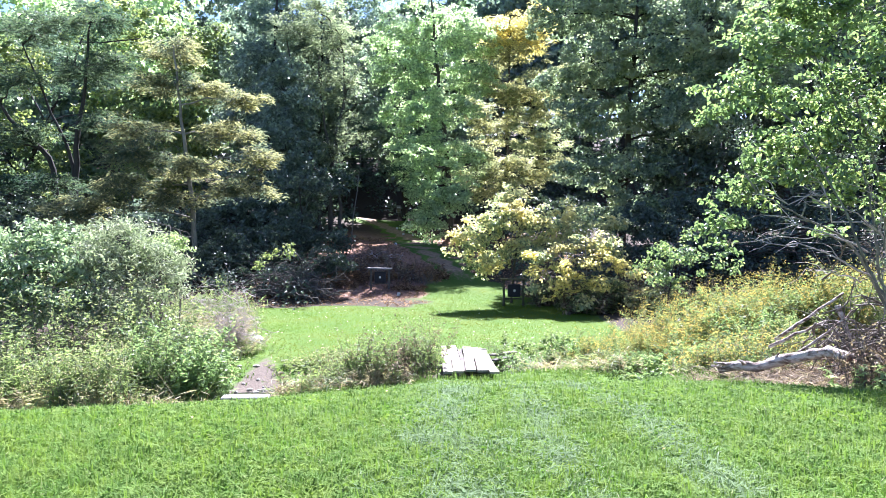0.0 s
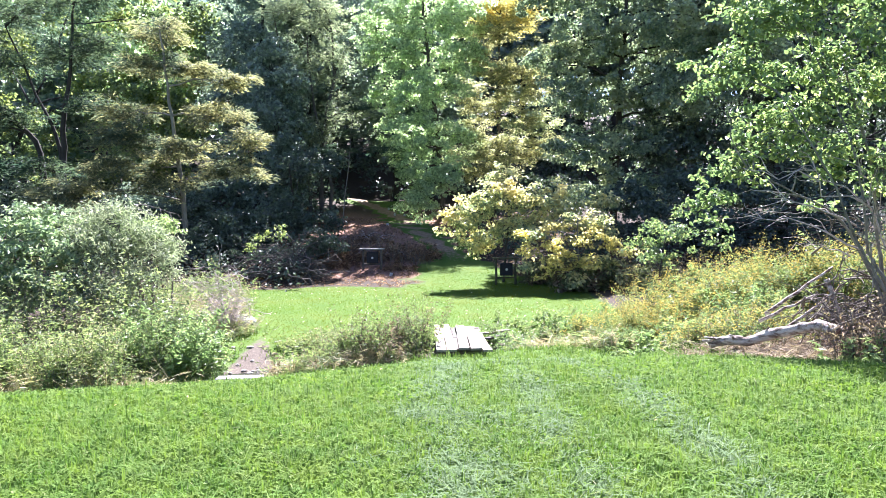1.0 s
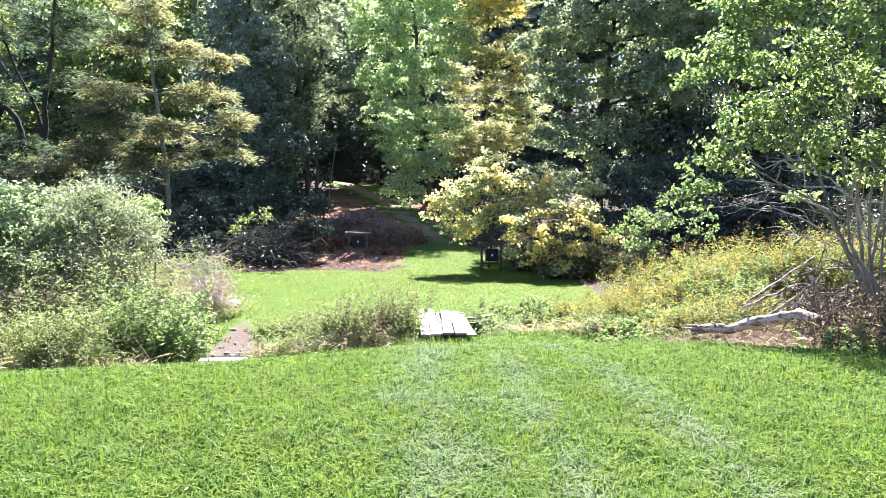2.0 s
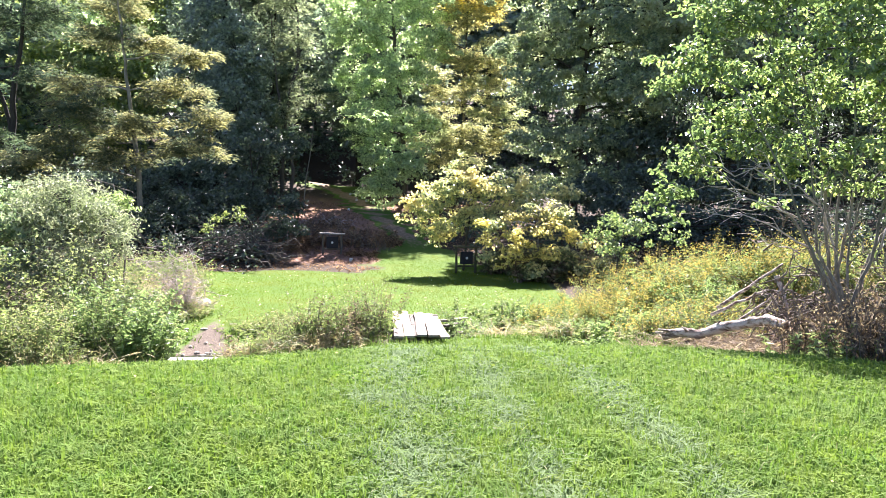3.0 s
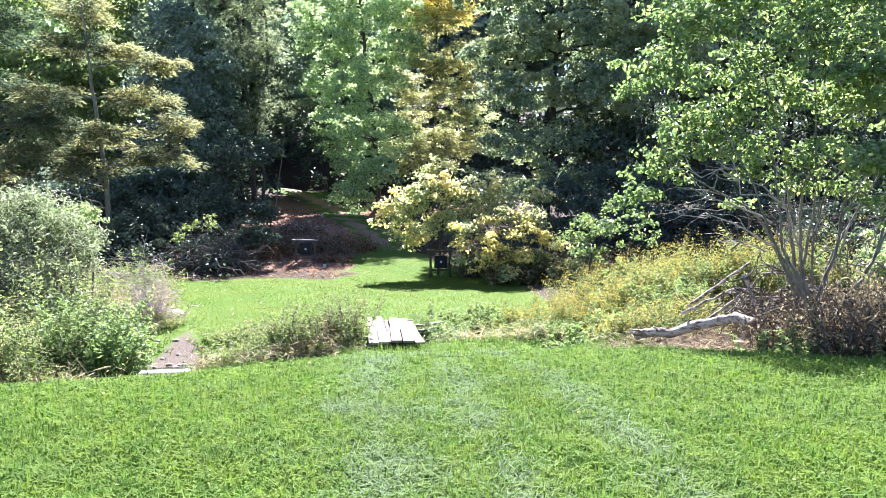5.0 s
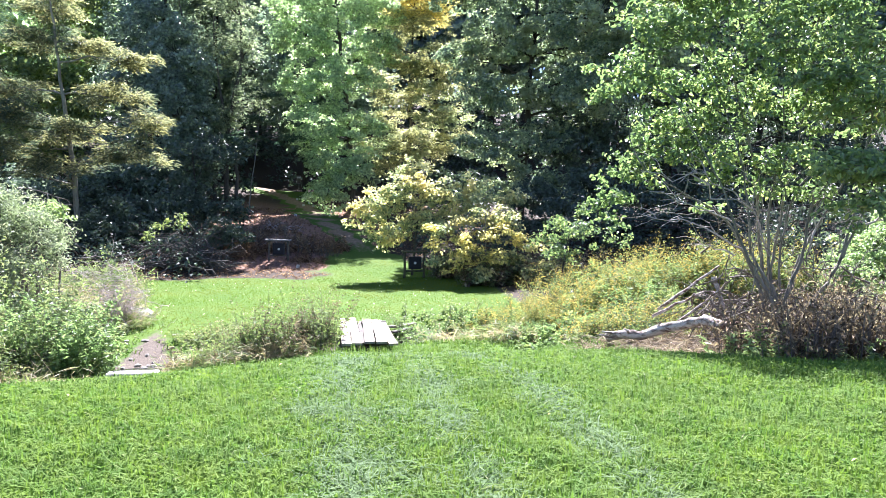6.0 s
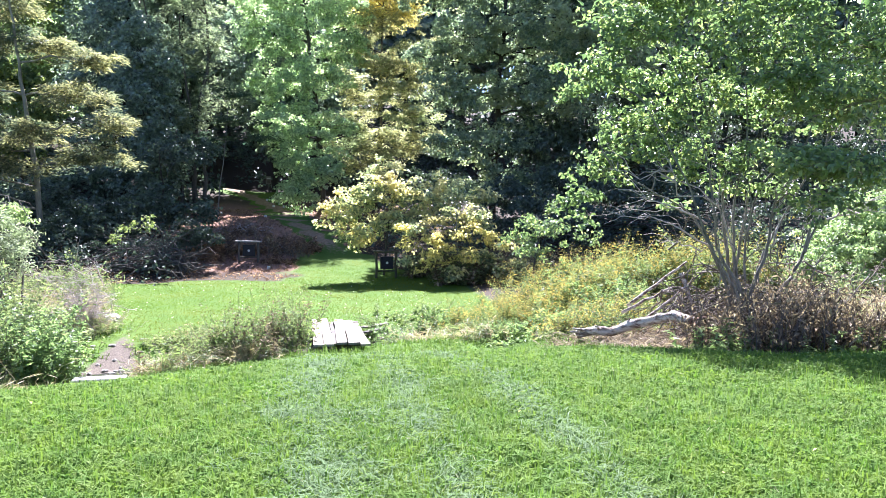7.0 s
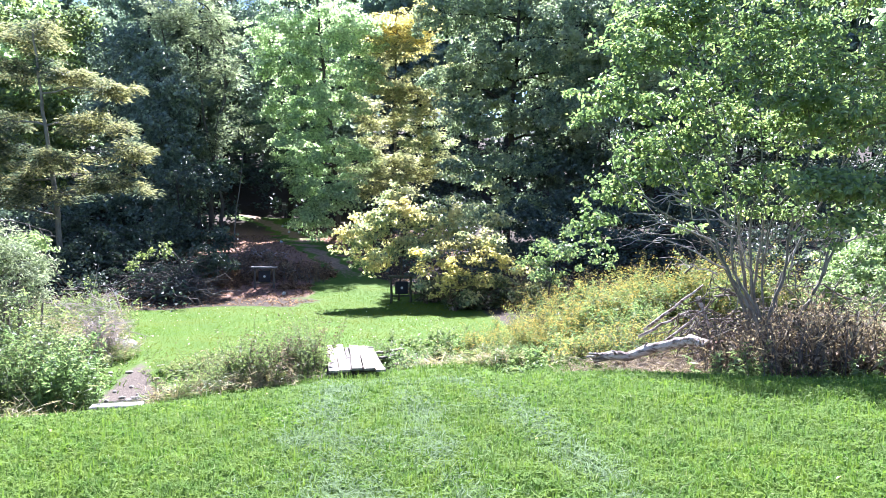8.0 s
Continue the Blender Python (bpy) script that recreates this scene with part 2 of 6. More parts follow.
m_stone = solid_mat("stone", [(0.3, (0.19, 0.17, 0.15)), (0.7, (0.38, 0.35, 0.32))], 4, 0.85, None, 25, 0.6)
m_white_stone = solid_mat("white_stone", [(0.3, (0.370, 0.355, 0.326)), (0.7, (0.562, 0.548, 0.518))], 5, 0.85, None, 25, 0.5)
m_black = solid_mat("target_black", [(0.3, (0.009, 0.010, 0.013)), (0.7, (0.022, 0.022, 0.030))], 12, 0.7)
m_white = solid_mat("white_paint", [(0.3, (0.518, 0.518, 0.503)), (0.7, (0.607, 0.607, 0.592))], 12, 0.6)

m_water, nt, p, _ = nodes_of("water")
p.inputs["Base Color"].default_value = (0.035, 0.035, 0.028, 1)
p.inputs["Roughness"].default_value = 0.06
bump(nt, p, noise_tex(nt, 6.0, 3.0, "World"), 0.15, 0.03)

# the ground: turf, litter, gravel and bare track, mixed by where each lies
m_ground, nt, p, _ = nodes_of("ground")
zone = nt.nodes.new("ShaderNodeAttribute")
zone.attribute_name = "zone"
sep = nt.nodes.new("ShaderNodeSeparateColor")
nt.links.new(zone.outputs["Color"], sep.inputs[0])
big, fine, mid = noise_tex(nt, 0.8, 5, "World"), noise_tex(nt, 34, 5, "World"), noise_tex(nt, 6, 5, "World")
turf = mix(nt, mid, (0.047, 0.092, 0.013), (0.080, 0.142, 0.022))
turf = mix(nt, ramp(nt, big, [(0.35, (0, 0, 0)), (0.7, (1, 1, 1))]), turf, (0.086, 0.132, 0.022))
duff = ramp(nt, fine, [(0.25, (0.02, 0.014, 0.01)), (0.5, (0.05, 0.036, 0.026)), (0.75, (0.10, 0.075, 0.055))])
needles = ramp(nt, fine, [(0.25, (0.10, 0.055, 0.04)), (0.5, (0.24, 0.135, 0.098)), (0.75, (0.40, 0.255, 0.19))])
litter = mix(nt, zone.outputs["Alpha"], duff, needles)
gravel = ramp(nt, fine, [(0.25, (0.055, 0.043, 0.034)), (0.55, (0.125, 0.10, 0.08)), (0.8, (0.24, 0.20, 0.17))])
dirt = ramp(nt, mid, [(0.3, (0.15, 0.10, 0.068)), (0.7, (0.30, 0.215, 0.15))])


def edge(sock):
    """A zone's ragged edge."""
    a = nt.nodes.new("ShaderNodeMath")
    a.operation = 'ADD'
    nt.links.new(sock, a.inputs[0])
    b = nt.nodes.new("ShaderNodeMath")
    b.operation = 'MULTIPLY_ADD'
    nt.links.new(mid, b.inputs[0])
    b.inputs[1].default_value, b.inputs[2].default_value = 0.9, -0.45
    nt.links.new(b.outputs[0], a.inputs[1])
    return ramp(nt, a.outputs[0], [(0.35, (0, 0, 0)), (0.65, (1, 1, 1))])


col = mix(nt, edge(sep.outputs[0]), turf, litter)
col = mix(nt, edge(sep.outputs[2]), col, dirt)
col = mix(nt, edge(sep.outputs[1]), col, gravel)
nt.links.new(col, p.inputs["Base Color"])
p.inputs["Roughness"].default_value, p.inputs["Specular IOR Level"].default_value = 0.95, 0.15
bump(nt, p, fine, 0.8, 0.03)

# ---- geometry helpers ----
rng = np.random.default_rng(7)


class Geo:
    """Collects vertices and faces, then makes one mesh of them."""

    def __init__(self):
        self.v, self.f, self.m, self.n = [], [], [], 0

    def add(self, v, f, slot=0):
        v, f = np.asarray(v, np.float32), np.asarray(f, np.int64)
        self.v.append(v)
        self.f.append(f + self.n)
        self.m.append(np.full(len(f), slot, np.int32))
        self.n += len(v)

    def build(self, name, mats, parent=None, smooth=False, label=""):
        me = bpy.data.meshes.new(name)
        v = np.concatenate(self.v)
        loops = np.concatenate([f.ravel() for f in self.f]).astype(np.int32)
        size = np.concatenate([np.full(len(f), f.shape[1], np.int32) for f in self.f])
        start = np.concatenate([[0], np.cumsum(size)[:-1]]).astype(np.int32)
        me.vertices.add(len(v))
        me.vertices.foreach_set("co", v.ravel())
        me.loops.add(len(loops))
        me.loops.foreach_set("vertex_index", loops)
        me.polygons.add(len(size))
        me.polygons.foreach_set("loop_start", start)
        me.polygons.foreach_set("material_index", np.concatenate(self.m))
        me.polygons.foreach_set("use_smooth", np.full(len(size), smooth))
        for m in mats:
            me.materials.append(m)
        me.update(calc_edges=True)
        me.validate()
        ob = new(name, me)
        ob.parent = parent
        if label:
            ob["label"] = label
        return ob


def unit(v):
    return v / np.maximum(np.linalg.norm(v, axis=-1, keepdims=True), 1e-9)


def add_leaves(g, c, nrm, length, width, slot=0, along=None, fold=0.18, broad=False):
    """Leaves at c, facing nrm: folded diamonds, or broad ones of two halves along the midrib."""
    n = len(c)
    if n == 0:
        return
    nrm = unit(nrm)
    a = rng.normal(size=(n, 3)) if along is None else along + 0.15 * rng.normal(size=(n, 3))
    a = unit(a - (a * nrm).sum(1, keepdims=True) * nrm)
    b = np.cross(nrm, a)
    L = (np.broadcast_to(length, n) * rng.uniform(0.7, 1.25, n))[:, None] / 2
    W = (np.broadcast_to(width, n) * rng.uniform(0.75, 1.2, n))[:, None] / 2
    if broad:
        rim, lift, tip = b * W * 0.95, nrm * W * fold * 2, nrm * L * 0.3
        v = np.stack([c - a * L, c + rim + lift - a * L * 0.4, c + rim * 0.8 + lift + a * L * 0.35 - tip * 0.3, c + a * L - tip, c - rim * 0.8 + lift + a * L * 0.35 - tip * 0.3, c - rim + lift - a * L * 0.4], 1).reshape(-1, 3)
        k = np.arange(n)[:, None] * 6
        g.add(v, np.concatenate([k + np.array([[0, 1, 2, 3]]), k + np.array([[0, 3, 4, 5]])]), slot)
        return
    v = np.stack([c - a * L, c + b * W + nrm * W * fold * 2 - a * L * 0.15, c + a * L - nrm * L * 0.25, c - b * W + nrm * W * fold * 2 - a * L * 0.15], 1).reshape(-1, 3)
    g.add(v, np.arange(4 * n).reshape(n, 4), slot)


def add_tube(g, pts, r0, r1, sides=6, slot=0, cap=True):
    pts = np.asarray(pts, float)
    k = len(pts)
    d = unit(np.gradient(pts, axis=0))
    ref = np.where(np.abs(d[:, 2:3]) > 0.9, [[1.0, 0, 0]], [[0, 0, 1.0]])
    a = unit(np.cross(d, ref))
    b = np.cross(d, a)
    r = (np.linspace(r0, r1, k) if np.ndim(r0) == 0 else np.asarray(r0))[:, None, None]
    th = np.linspace(0, 2 * np.pi, sides, endpoint=False)
    v = pts[:, None] + r * (np.cos(th)[None, :, None] * a[:, None] + np.sin(th)[None, :, None] * b[:, None])
    i, j = np.meshgrid(np.arange(k - 1), np.arange(sides), indexing="ij")
    q = np.stack([i * sides + j, i * sides + (j + 1) % sides, (i + 1) * sides + (j + 1) % sides, (i + 1) * sides + j], -1).reshape(-1, 4)
    g.add(v.reshape(-1, 3), q, slot)
    if cap:
        total = k * sides
        g.add(np.zeros((0, 3)), [np.arange(sides)[::-1] - total, np.arange(sides) + (k - 1) * sides - total], slot)


def bent(p0, p1, sag=0.0, wob=0.05, k=5):
    """A crooked way from p0 to p1."""
    p0, p1 = np.asarray(p0, float), np.asarray(p1, float)
    t = np.linspace(0, 1, k)[:, None]
    ln = np.linalg.norm(p1 - p0)
    p = p0 + (p1 - p0) * t + rng.normal(size=(k, 3)) * wob * ln * np.sin(np.pi * t)
    p[:, 2] += sag * ln * np.sin(np.pi * t[:, 0])
    return p


def curve_through(pts, k=4):
    """A smooth way through the given places."""
    pts = [Vector(p) for p in pts]
    out = []
    for i in range(len(pts) - 1):
        a, b = pts[max(i - 1, 0)], pts[i]
        c, d = pts[i + 1], pts[min(i + 2, len(pts) - 1)]
        for s in range(k):
            t = s / k
            out.append(0.5 * ((2 * b) + (c - a) * t + (2 * a - 5 * b + 4 * c - d) * t * t + (3 * b - a - 3 * c + d) * t ** 3))
    out.append(pts[-1])
    return np.array([tuple(p) for p in out])


def empty(name, x, y, z, label, category, group="", kind=""):
    ob = new(name)
    ob.matrix_basis = Matrix.Translation((x, y, z))
    ob.empty_display_size = 0.2
    return tagged(ob, label, category, group, kind)


def step(a, b, x):
    t = np.clip((x - a) / (b - a), 0, 1)
    return t * t * (3 - 2 * t)


# ---- the ground ----
TRAIL = [(1.28, 31.02), (1.10, 36.2), (0.62, 38.6), (-0.16, 40.8), (-1.02, 43.0), (-1.98, 46.0), (-3.22, 50.2), (-4.87, 54.4), (-6.6, 56.3), (-9.5, 58.5)]
SLAB = (-4.14, 14.46)


def creek_y(x):
    return 17.55 + 0.36 * np.clip(x, -12, 3) + 0.1 * np.clip(x - 3, 0, 20)


def height(x, y):
    """The ground's height: a lawn that falls away to a creek, a flat meadow beyond, then a wooded hill."""
    x, y = np.asarray(x, float), np.asarray(y, float)
    s = np.maximum(y - 4, 0)
    c = 0.0168 + 0.0032 * np.clip(-x, 0, 8)
    lawn = -0.02 * (y - 4) - c * np.minimum(s, 14) ** 2 - 0.4 * np.maximum(s - 14, 0)
    lawn = lawn - 0.30 * step(3.6, 8.0, x) * step(5.5, 9.6, y)
    valley = -1.88 + 0.6 * step(3.0, 5.4, x - 2.4 * step(13.6, 16.0, y)) * step(26, 20, y) + 0.35 * step(5, 14, x)
    foot = 31.5 - 3.5 * step(2, 8, x) - 3.0 * step(-4, -9, x)
    rise = 0.155 * np.log1p(np.exp(np.clip((y - foot) / 1.5, -30, 30))) * 1.5
    rise = rise + 0.22 * np.maximum(np.minimum(y, 170) - 62, 0)
    base = valley + rise - 0.15 * np.clip(y - 56.5, 0, 7)
    k = 0.22
    z = np.maximum(lawn, base) + k * np.log1p(np.exp(-np.abs(lawn - base) / k))
    z = z - 0.5 * np.exp(-((y - creek_y(x)) / (1.15 + 0.5 * step(-2, -4, x))) ** 2) * step(14, 9, np.abs(x))
    bank = np.exp(-((x + 3.6) / 3.0) ** 2 - ((y - 41) / 5.0) ** 2)
    return z - 0.2 * np.exp(-((x + 3.8) / 2.0) ** 2 - ((y - 11.3) / 2.4) ** 2) + 0.55 * bank + 0.03 * np.sin(x * 1.7 + y * 0.6) * np.sin(y * 1.3) * step(6, 12, np.abs(y - 6))


def hz(x, y):
    return float(height(x, y))


def trail_distance(x, y):
    d = np.full(np.shape(x), 1e9)
    for (ax, ay), (bx, by) in zip(TRAIL, TRAIL[1:]):
        t = np.clip(((x - ax) * (bx - ax) + (y - ay) * (by - ay)) / ((bx - ax) ** 2 + (by - ay) ** 2), 0, 1)
        d = np.minimum(d, np.hypot(x - ax - t * (bx - ax), y - ay - t * (by - ay)))
    return d


def zones(x, y):
    """Shares of litter, gravel and bare dirt."""
    far = 29.2 + 0.12 * x + 0.5 * np.sin(x * 1.1)
    td = trail_distance(x, y) + 0.35 * np.sin(x * 2.3 + 1.1 * y) + 0.25 * np.sin(y * 3.1 - x)
    green = 0.9 + 1.0 * step(38, 32, y)
    litter = step(far, far + 1.2, y) * (1 - step(green * 1.7, green * 0.8, td))
    litter = np.maximum(litter, step(-7.0, -8.5, x) * step(12, 14, y))
    litter = np.maximum(litter, step(5.2, 6.5, x) * step(11.7, 12.7, y + 0.12 * x) * 0.9)
    slope_grass = np.exp(-((x + 5.0) / 3.4) ** 2 - ((y - 56) / 2.4) ** 2) * 1.2
    litter = litter * (1 - np.clip(slope_grass, 0, 1))
    gravel = np.exp(-((y - creek_y(x)) / 0.95) ** 2) * step(12, 8, np.abs(x)) * 1.25
    gravel = np.maximum(gravel, np.exp(-((x - SLAB[0] + 0.14 * (y - 14.5)) / (0.55 - 0.06 * (y - 14.5))) ** 2 - ((y - 16.4) / 1.9) ** 2) * 1.5)
    dirt = step(0.9, 0.3, td) * 0.75 * step(32, 40, y)
    return np.clip(litter, 0, 1), np.clip(gravel, 0, 1), np.clip(dirt, 0, 1)


def graded(lo, hi, near, fine, coarse):
    """Grid lines: fine inside near, growing outwards."""
    inner = list(np.arange(near[0], near[1] + 1e-6, fine))
    out, s, v = [], fine, near[1]
    while v < hi:
        s = min(s * 1.25, coarse)
        v = v + s
        out.append(v)
    low, s, v = [], fine, near[0]
    while v > lo:
        s = min(s * 1.25, coarse)
        v = v - s
        low.append(v)
    return np.array(low[::-1] + inner + out)


gx, gy = graded(-900, 900, (-14, 16), 0.3, 60), graded(-900, 900, (1, 60), 0.3, 60)
X, Y = np.meshgrid(gx, gy)
Z = height(X, Y)
g = Geo()
i, j = np.meshgrid(np.arange(len(gy) - 1), np.arange(len(gx) - 1), indexing="ij")
w = len(gx)
g.add(np.stack([X, Y, Z], -1).reshape(-1, 3), np.stack([i * w + j, i * w + j + 1, (i + 1) * w + j + 1, (i + 1) * w + j], -1).reshape(-1, 4))
ground = g.build("ground", [m_ground], smooth=True)
tagged(ground, "mown green lawn sloping to a creek, meadow and wooded hill", "ground", kind="structure")
at = ground.data.color_attributes.new("zone", 'FLOAT_COLOR', 'POINT')
lit, gra, dirt_share = zones(X, Y)
bare_bank = step(-8.0, -6.0, X) * step(2.6, 1.0, X) * step(31, 32.5, Y) * step(52, 46, Y)
bare_bank = np.maximum(bare_bank, step(4.8, 5.6, X) * step(16, 14, Y))
at.data.foreach_set("color", np.stack([lit, gra, dirt_share, bare_bank], -1).astype(np.float32).ravel())

g = Geo()
xs = np.linspace(-9, 9, 40)
yc = creek_y(xs)
wl = -2.33 + 0.35 * step(3, 9, xs)
g.add(np.concatenate([np.stack([xs, yc - 0.8, wl], -1), np.stack([xs, yc + 0.8, wl], -1)]), [[q, q + 1, q + 41, q + 40] for q in range(39)])
tagged(g.build("water", [m_water], smooth=True), "shallow dark creek water over gravel", "creek", kind="structure")

# ---- plants: makers ----
DENSE = 2.2


def add_clusters(g, centers, out, count, radius, flat, leaf, slot=0, up=0.75, droop=0.25, frond=False):
    """Round each centre a spray of leaves: a flattened cloud that droops at its rim."""
    m = len(centers)
    if m == 0:
        return
    n = np.maximum(rng.poisson(count, m), 3)
    idx = np.repeat(np.arange(m), n)
    size = rng.uniform(0.65, 1.3, m)[idx][:, None] * radius
    p = rng.normal(size=(len(idx), 3))
    p = unit(p) * rng.uniform(0, 1, (len(idx), 1)) ** 0.55
    off = p * size * np.array([1, 1, flat])
    off[:, 2] -= droop * (np.hypot(off[:, 0], off[:, 1]) ** 2) / np.maximum(size[:, 0], 1e-6)
    c = centers[idx] + off
    nrm = up * np.array([0, -0.25, 0.75]) + 0.5 * unit(out[idx] + 1e-6) + 0.35 * p + 0.65 * rng.normal(size=c.shape)
    if frond:
        way = off * np.array([1, 1, 0.2]) + out[idx] * size * np.array([0.6, 0.6, 0.1]) + 0.3 * size * rng.normal(size=off.shape)
        way[:, 2] -= 0.3 * size[:, 0]
        add_leaves(g, c, np.array([0, 0, 1.0]) + 0.4 * rng.normal(size=c.shape), leaf[0], leaf[1], slot, unit(way), 0.05)
    else:
        add_leaves(g, c, nrm, leaf[0] * 1.15, leaf[1] * 1.3, slot, broad=len(leaf) > 2)


def lobe_points(lobe, per, thick=0.5, under=0.35):
    """Cluster centres in the shell of a lumpy ellipsoid (x, y, z, rx, ry, rz)."""
    c, r = np.array(lobe[:3]), np.array(lobe[3:6])
    n = max(6, int(DENSE * per * (r[0] * r[1] * r[2]) ** (2 / 3)))
    d = unit(rng.normal(size=(n, 3)))
    keep = (d[:, 2] > -under) | (rng.uniform(size=n) < 0.3)
    d = d[keep]
    ph = rng.uniform(0, 6.28, 6)
    lump = 1 + 0.14 * np.sin(3 * d[:, 0] * 2 + ph[0]) * np.sin(3 * d[:, 1] * 2 + ph[1]) + 0.12 * np.sin(5 * d[:, 2] * 1.6 + ph[2] + 4 * d[:, 0])
    rad = (1 - thick * rng.uniform(0, 1, len(d)) ** 1.6) * lump * rng.uniform(0.92, 1.1, len(d))
    return c + d * r * rad[:, None], d


def make_tree(name, label, base, lobes, mat, bark, trunk_r=0.18, per=9, count=34, radius=0.6, flat=0.5, leaf=(0.2, 0.13),
              stems=None, thick=0.55, under=0.35, twigs=0.25, category="tree", group="", second=None, up=0.75, droop=0.25, top=None, frond=False):
    """A tree: trunk and limbs in one mesh, the crown in another; second = (material, lobes) gives a crown of another colour."""
    bx, by = base[0], base[1]
    bz = hz(bx, by) - 0.08
    thing = empty(name, bx, by, bz, label, category, group)
    o = np.array([bx, by, bz])
    wood, crown = Geo(), Geo()
    every = list(lobes) + (list(second[1]) if second else [])
    cs = np.array([l[:3] for l in every]) - o
    hi = cs[:, 2].max() if top is None else top - bz
    if stems is None:
        tip = np.array([np.average(cs[:, 0]), np.average(cs[:, 1]), hi])
        stems = [[(0, 0, 0), (tip[0] * 0.25, tip[1] * 0.25, hi * 0.35), (tip[0] * 0.7, tip[1] * 0.7, hi * 0.7), tuple(tip)]]
        radii = [trunk_r]
    else:
        stems = [[tuple(np.array(p) - o) for p in st] for st in stems]
        radii = [trunk_r * rng.uniform(0.65, 1.0) for _ in stems]
    ways = []
    for st, r in zip(stems, radii):
        w = curve_through(st, 5)
        w[1:-1] += rng.normal(size=w[1:-1].shape) * r * 0.25
        add_tube(wood, w, r, r * 0.22, 8)
        ways.append(w)
    ways = np.concatenate(ways)
    jobs = [(lobes, 0)] + ([(second[1], 1)] if second else [])
    mats = [[mat], [second[0]]] if second else [[mat]]
    crowns = [Geo(), Geo()]
    for group_lobes, slot in jobs:
        for l in group_lobes:
            c = np.array(l[:3]) - o
            low = ways[ways[:, 2] < c[2] + 0.1]
            low = low if len(low) else ways[:1]
            start = low[np.argmin(np.linalg.norm((low - c) * np.array([1, 1, 0.75]), axis=1))]
            add_tube(wood, bent(start, c, 0.06, 0.05, 6), trunk_r * 0.34, trunk_r * 0.1, 5)
            pts, d = lobe_points((*c, *l[3:6]), per, thick, under)
            for q in np.nonzero(rng.uniform(size=len(pts)) < twigs)[0]:
                add_tube(wood, bent(c + (pts[q] - c) * 0.15, pts[q], 0.05, 0.06, 4), trunk_r * 0.1, 0.008, 3, cap=False)
            add_clusters(crowns[slot], pts, d, count, radius, flat, leaf, 0, up, droop, frond)
    wood.build("trunk", [bark], thing, True)
    for slot in range(len(jobs)):
        if crowns[slot].n:
            crowns[slot].build("crown", mats[slot], thing)
    return thing


def lobe(c, rx, ry=None, rz=None):
    return (*c, rx, rx if ry is None else ry, rx * 0.7 if rz is None else rz)


def patch_points(cx, cy, rx, ry, n, turn=0.0):
    a = rng.uniform(0, 2 * np.pi, n)
    r = np.sqrt(rng.uniform(0, 1, n))
    x, y = r * np.cos(a) * rx, r * np.sin(a) * ry
    ct, st = math.cos(turn), math.sin(turn)
    return cx + ct * x - st * y, cy + st * x + ct * y


